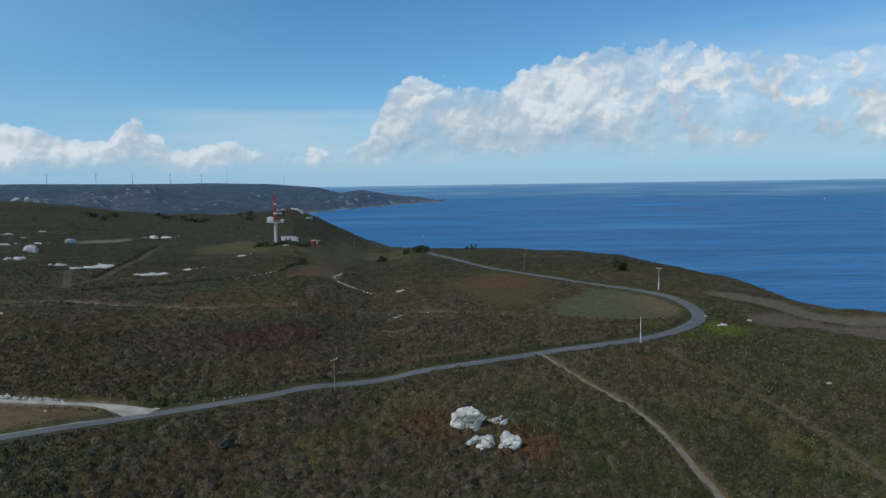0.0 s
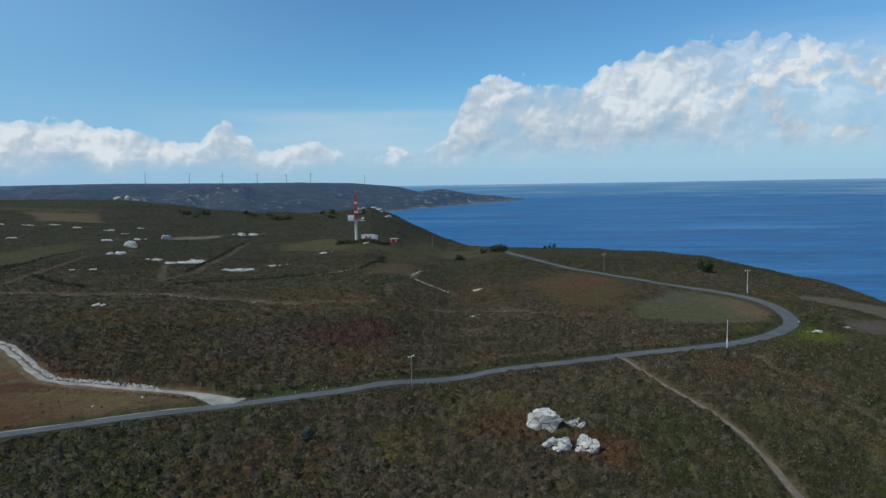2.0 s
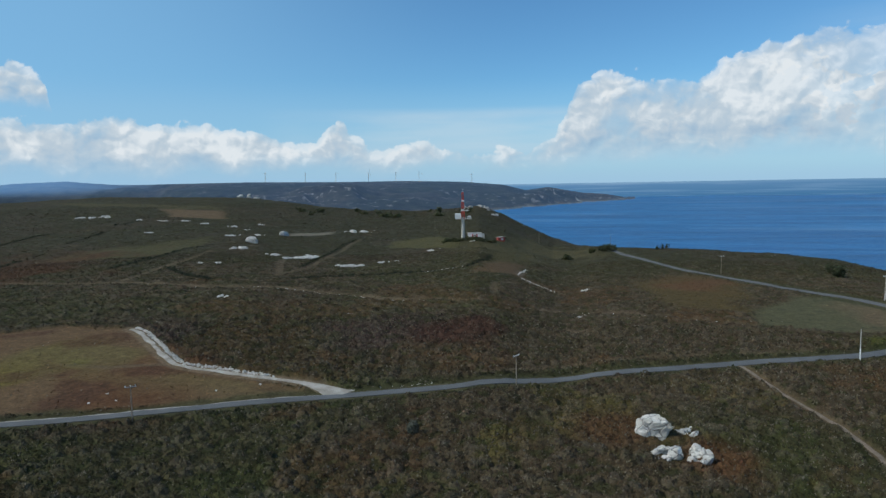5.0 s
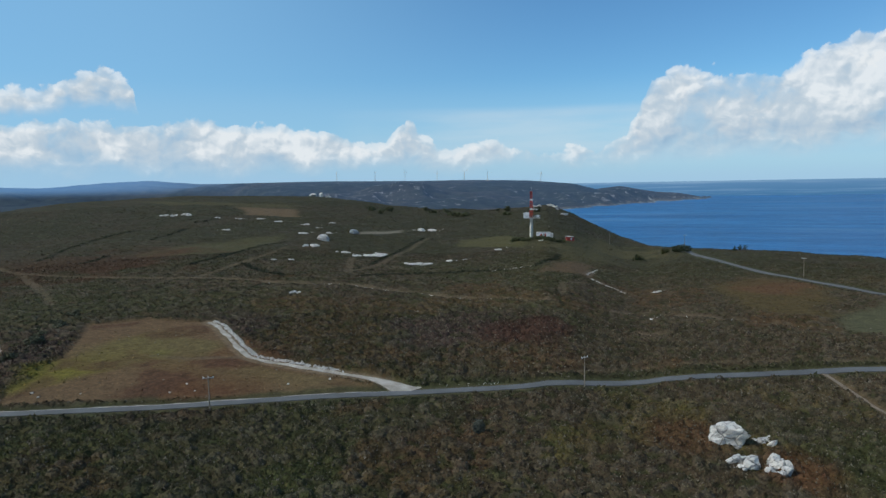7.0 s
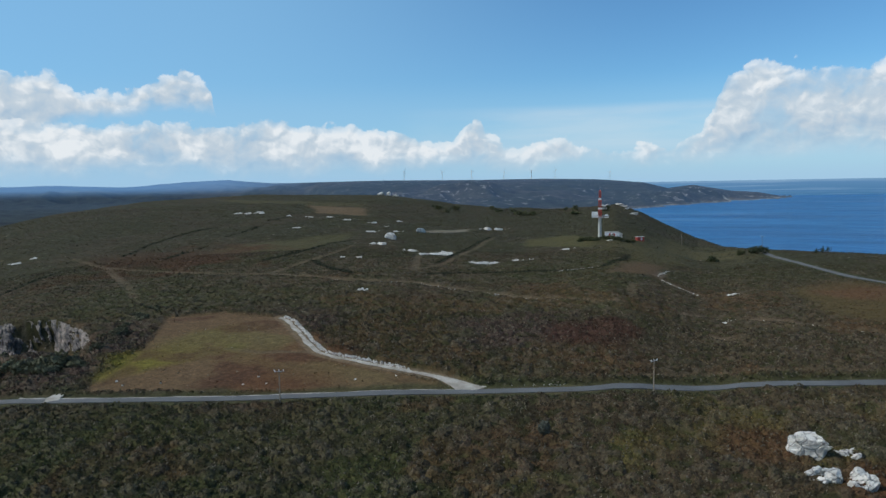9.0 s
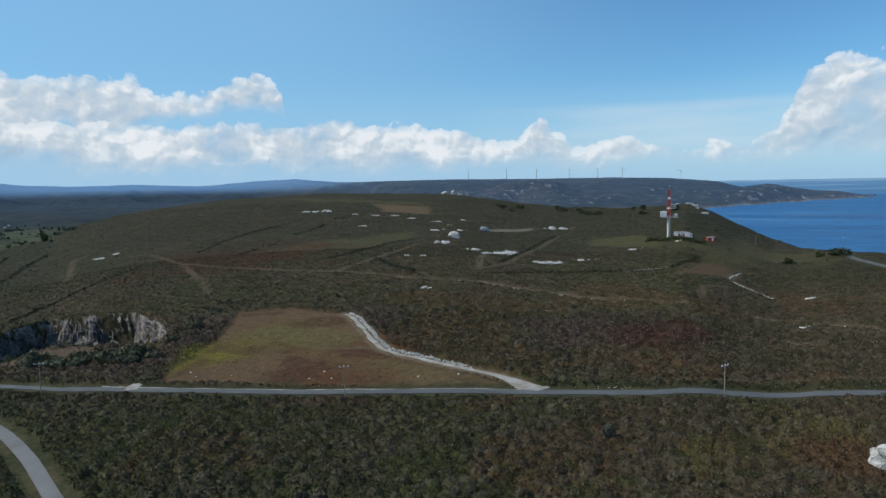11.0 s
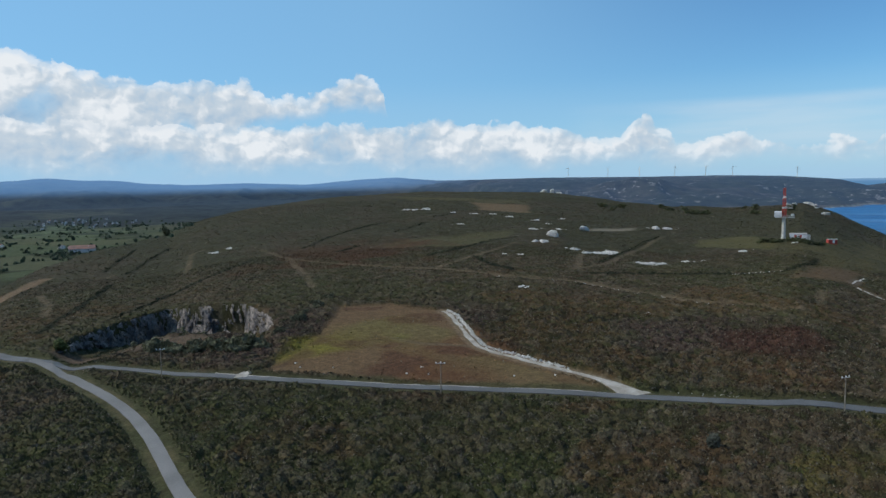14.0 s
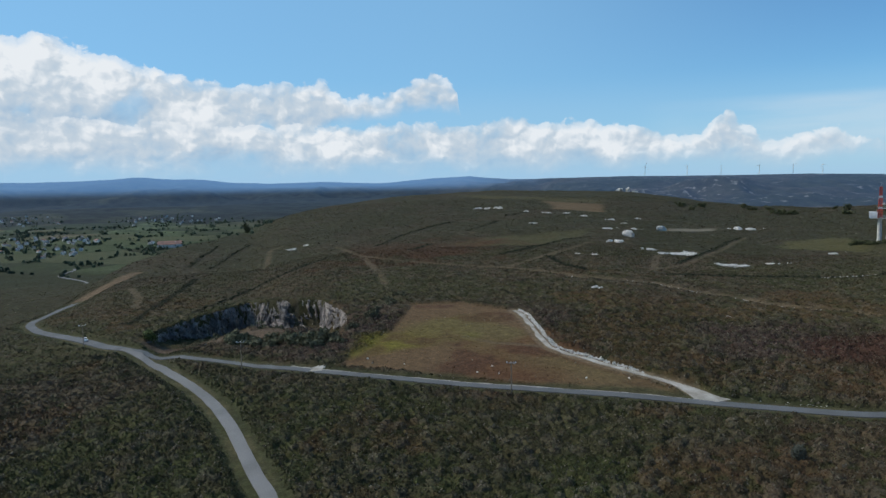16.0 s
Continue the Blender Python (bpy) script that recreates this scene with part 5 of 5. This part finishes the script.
# ---- a car on the road ----
car = thing("car", -341, 88.9, "small white car on the asphalt road", "car", turn=-7, z=land(-341, 88.9) + 0.28)
bm = bmesh.new()
box(bm, 4.0, 1.7, 0.65, 0, 0, 0.28, 0.14)
part("body", bm, WHITE, car)
bm = bmesh.new()
box(bm, 2.2, 1.5, 0.6, -0.25, 0, 0.88, 0.22)
cabin = part("cabin", bm, GLASS, car, "dark glazed cabin")
bm = bmesh.new()
box(bm, 1.6, 1.34, 0.06, -0.25, 0, 1.45, 0.02)
part("roof_panel", bm, WHITE, cabin)
for dx in (-1.25, 1.25):
    for dy in (-0.8, 0.8):
        bm = bmesh.new()
        rod(bm, (dx, dy - 0.1, 0.3), (dx, dy + 0.1, 0.3), 0.31, 0.31, 16)
        wheel = part("wheel", bm, RUBBER, car)
        bm = bmesh.new()
        rod(bm, (dx, dy - 0.115, 0.3), (dx, dy + 0.115, 0.3), 0.17, 0.17, 12)
        part("rim", bm, METAL, wheel)

# ---- wind farm on the far headland ----
def wind_turbine(b, d, turn):
    x, y = -math.sin(radians(b)) * d, math.cos(radians(b)) * d
    t = thing("wind_turbine", x, y, "slender pale wind turbine on the far ridge", "wind turbine", "wind farm on the ridge", b + 25)
    bm = bmesh.new()
    rod(bm, (0, 0, -6), (0, 0, 46), 1.3, 0.8, 12)
    part("tower", bm, CONCRETE, t)
    bm = bmesh.new()
    box(bm, 2.6, 7, 2.8, 0, 0.5, 45.6, 0.4)
    part("nacelle", bm, CONCRETE, t)
    bm = bmesh.new()
    rod(bm, (0, -3.0, 47), (0, -4.6, 47), 1.4, 0.6, 12)
    hub = part("hub", bm, CONCRETE, t)
    for k in range(3):
        ang = radians(turn + k * 120)
        bm = bmesh.new()
        rod(bm, (0, -3.8, 47), (math.sin(ang) * 21, -3.8, 47 + math.cos(ang) * 19), 0.4, 0.15, 6)
        part("blade", bm, CONCRETE, hub)


for k, b in enumerate((30.3, 27.1, 24.6, 21.9, 19.6, 17.65, 13.2)):
    wind_turbine(b, 3650, 17 + k * 41)

# ---- houses of the valley ----
def house_kind(w, l, h, roof_mat, label, wall_mat=RENDERED):
    t = new("house")
    tagged(t, label, "house", "houses of the valley")
    bm = bmesh.new()
    box(bm, w, l, h + 1, 0, 0, -1, 0)
    for s in (-1, 1):
        v = [bm.verts.new(c) for c in ((-w / 2, s * l / 2, h), (w / 2, s * l / 2, h), (0, s * l / 2, h + w * 0.3))]
        bm.faces.new(v)
    part("wall", bm, wall_mat, t)
    bm = bmesh.new()
    for s in (-1, 1):
        pts = [(0, -l / 2 - 0.4, h + w * 0.3 + 0.15), (0, l / 2 + 0.4, h + w * 0.3 + 0.15), (s * (w / 2 + 0.5), l / 2 + 0.4, h - 0.15), (s * (w / 2 + 0.5), -l / 2 - 0.4, h - 0.15)]
        f = bm.faces.new([bm.verts.new(c) for c in pts])
        ext = bmesh.ops.extrude_face_region(bm, geom=[f])
        for v in [g for g in ext["geom"] if isinstance(g, bmesh.types.BMVert)]:
            v.co.z += 0.25
    part("roof", bm, roof_mat, t)
    bm = bmesh.new()
    box(bm, 0.9, 0.9, 2.2, w * 0.2, l * 0.25, h + w * 0.12, 0.05)
    part("chimney", bm, wall_mat, t)
    for s in (-1, 1):
        for dy in (-l * 0.25, l * 0.25):
            bm = bmesh.new()
            box(bm, 0.12, 1.3, 1.5, s * w / 2, dy, h * 0.5, 0)
            part("window", bm, GLASS, t)
    return t


kinds = [house_kind(9, 12, 5.5, TILE, "white rendered house with a red tiled roof"), house_kind(10, 10, 6.5, SLATE, "pale rendered house with a grey roof"), house_kind(8, 15, 4.5, TILE, "long low house with a red tiled roof"), house_kind(7, 9, 5, SLATE, "small house with a grey roof", CONCRETE)]
rnd = random.Random(12)


def bearing_place(b, d):
    return -math.sin(radians(b)) * d, math.cos(radians(b)) * d


placed = []
for count, b0, b1, d0, d1 in ((52, 73.5, 83, 1150, 1560), (16, 74, 79, 1000, 1180), (40, 64.5, 73, 1850, 2350), (34, 76, 84, 1950, 2500), (6, 68.5, 71, 1080, 1300)):
    for k in range(count):
        hx, hy = bearing_place(rnd.triangular(b0, b1), rnd.triangular(d0, d1))
        if any(math.dist((hx, hy), q) < 17 for q in placed):
            continue
        placed.append((hx, hy))
for k, (hx, hy) in enumerate(placed):
    m = pose(hx, hy, land(hx, hy), 0, 0, rnd.uniform(0, 180)) @ Matrix.Diagonal((0.72, 0.72, 0.72, 1))
    if k < 4:
        kinds[k].matrix_basis = m
    else:
        copy_thing(kinds[rnd.choice((0, 1, 1, 1, 2, 3, 3))], m)
barn = house_kind(16, 34, 5, TILE, "long barn with a pale red roof below the hill")
barn.name = "barn"
tagged(barn, "", "barn")
barn.matrix_basis = pose(-1041, 398, land(-1041, 398), 0, 0, -25)

# trees and woods of the valley
r = np.random.default_rng(9)
hx = np.array([q[0] for q in placed])
hy = np.array([q[1] for q in placed])
pick = r.integers(0, len(placed), 420)
tx, ty = hx[pick] + r.normal(0, 40, 420), hy[pick] + r.normal(0, 40, 420)
clear = np.min(np.hypot(tx[:, None] - hx[None], ty[:, None] - hy[None]), 1) > 10
tx, ty = tx[clear], ty[clear]
n = 4600
d_ = np.sqrt(r.uniform(780**2, 1900**2, n))
b_ = np.radians(r.uniform(60, 90, n))
ux, uy = -np.sin(b_) * d_, np.cos(b_) * d_
value, hedge = cells(ux, uy, 105, 3.0)
keep = (hedge < 9) | (value < 0.13)
tx, ty = np.r_[tx, ux[keep]], np.r_[ty, uy[keep]]
rad = r.uniform(1.4, 3.4, len(tx))
shrubs("trees", tx, ty, rad, rad * r.uniform(1.2, 2.0, len(tx)), np.full((len(tx), 3), 1.0) * np.array((0.050, 0.068, 0.040)) * r.uniform(0.7, 1.4, (len(tx), 1)), r, LEAF, "dark broadleaved trees and hedges between fields", 6, "trees")

# ---- a sailing boat out at sea ----
boat = thing("sailing_boat", 1940, 3440, "small white sailing boat on open water", "boat", turn=40, z=0)
bm = bmesh.new()
bmesh.ops.create_icosphere(bm, subdivisions=2, radius=1, matrix=Matrix.Translation((0, 0, 0.5)) @ Matrix.Diagonal((6, 1.9, 1.3, 1)))
part("hull", bm, WHITE, boat)
bm = bmesh.new()
rod(bm, (0.5, 0, 1), (0.5, 0, 16), 0.15, 0.1, 8)
part("mast", bm, METAL, boat)
for pts in (((0.6, 0, 2.5), (0.6, 0, 15.5), (5.6, 0.6, 2.0)), ((0.3, 0, 2.2), (0.3, 0, 15.5), (-5.0, 0.8, 2.4))):
    bm = bmesh.new()
    f = bm.faces.new([bm.verts.new(c) for c in pts])
    ext = bmesh.ops.extrude_face_region(bm, geom=[f])
    for v in [g for g in ext["geom"] if isinstance(g, bmesh.types.BMVert)]:
        v.co.y += 0.06
    part("sail", bm, WHITE, boat)
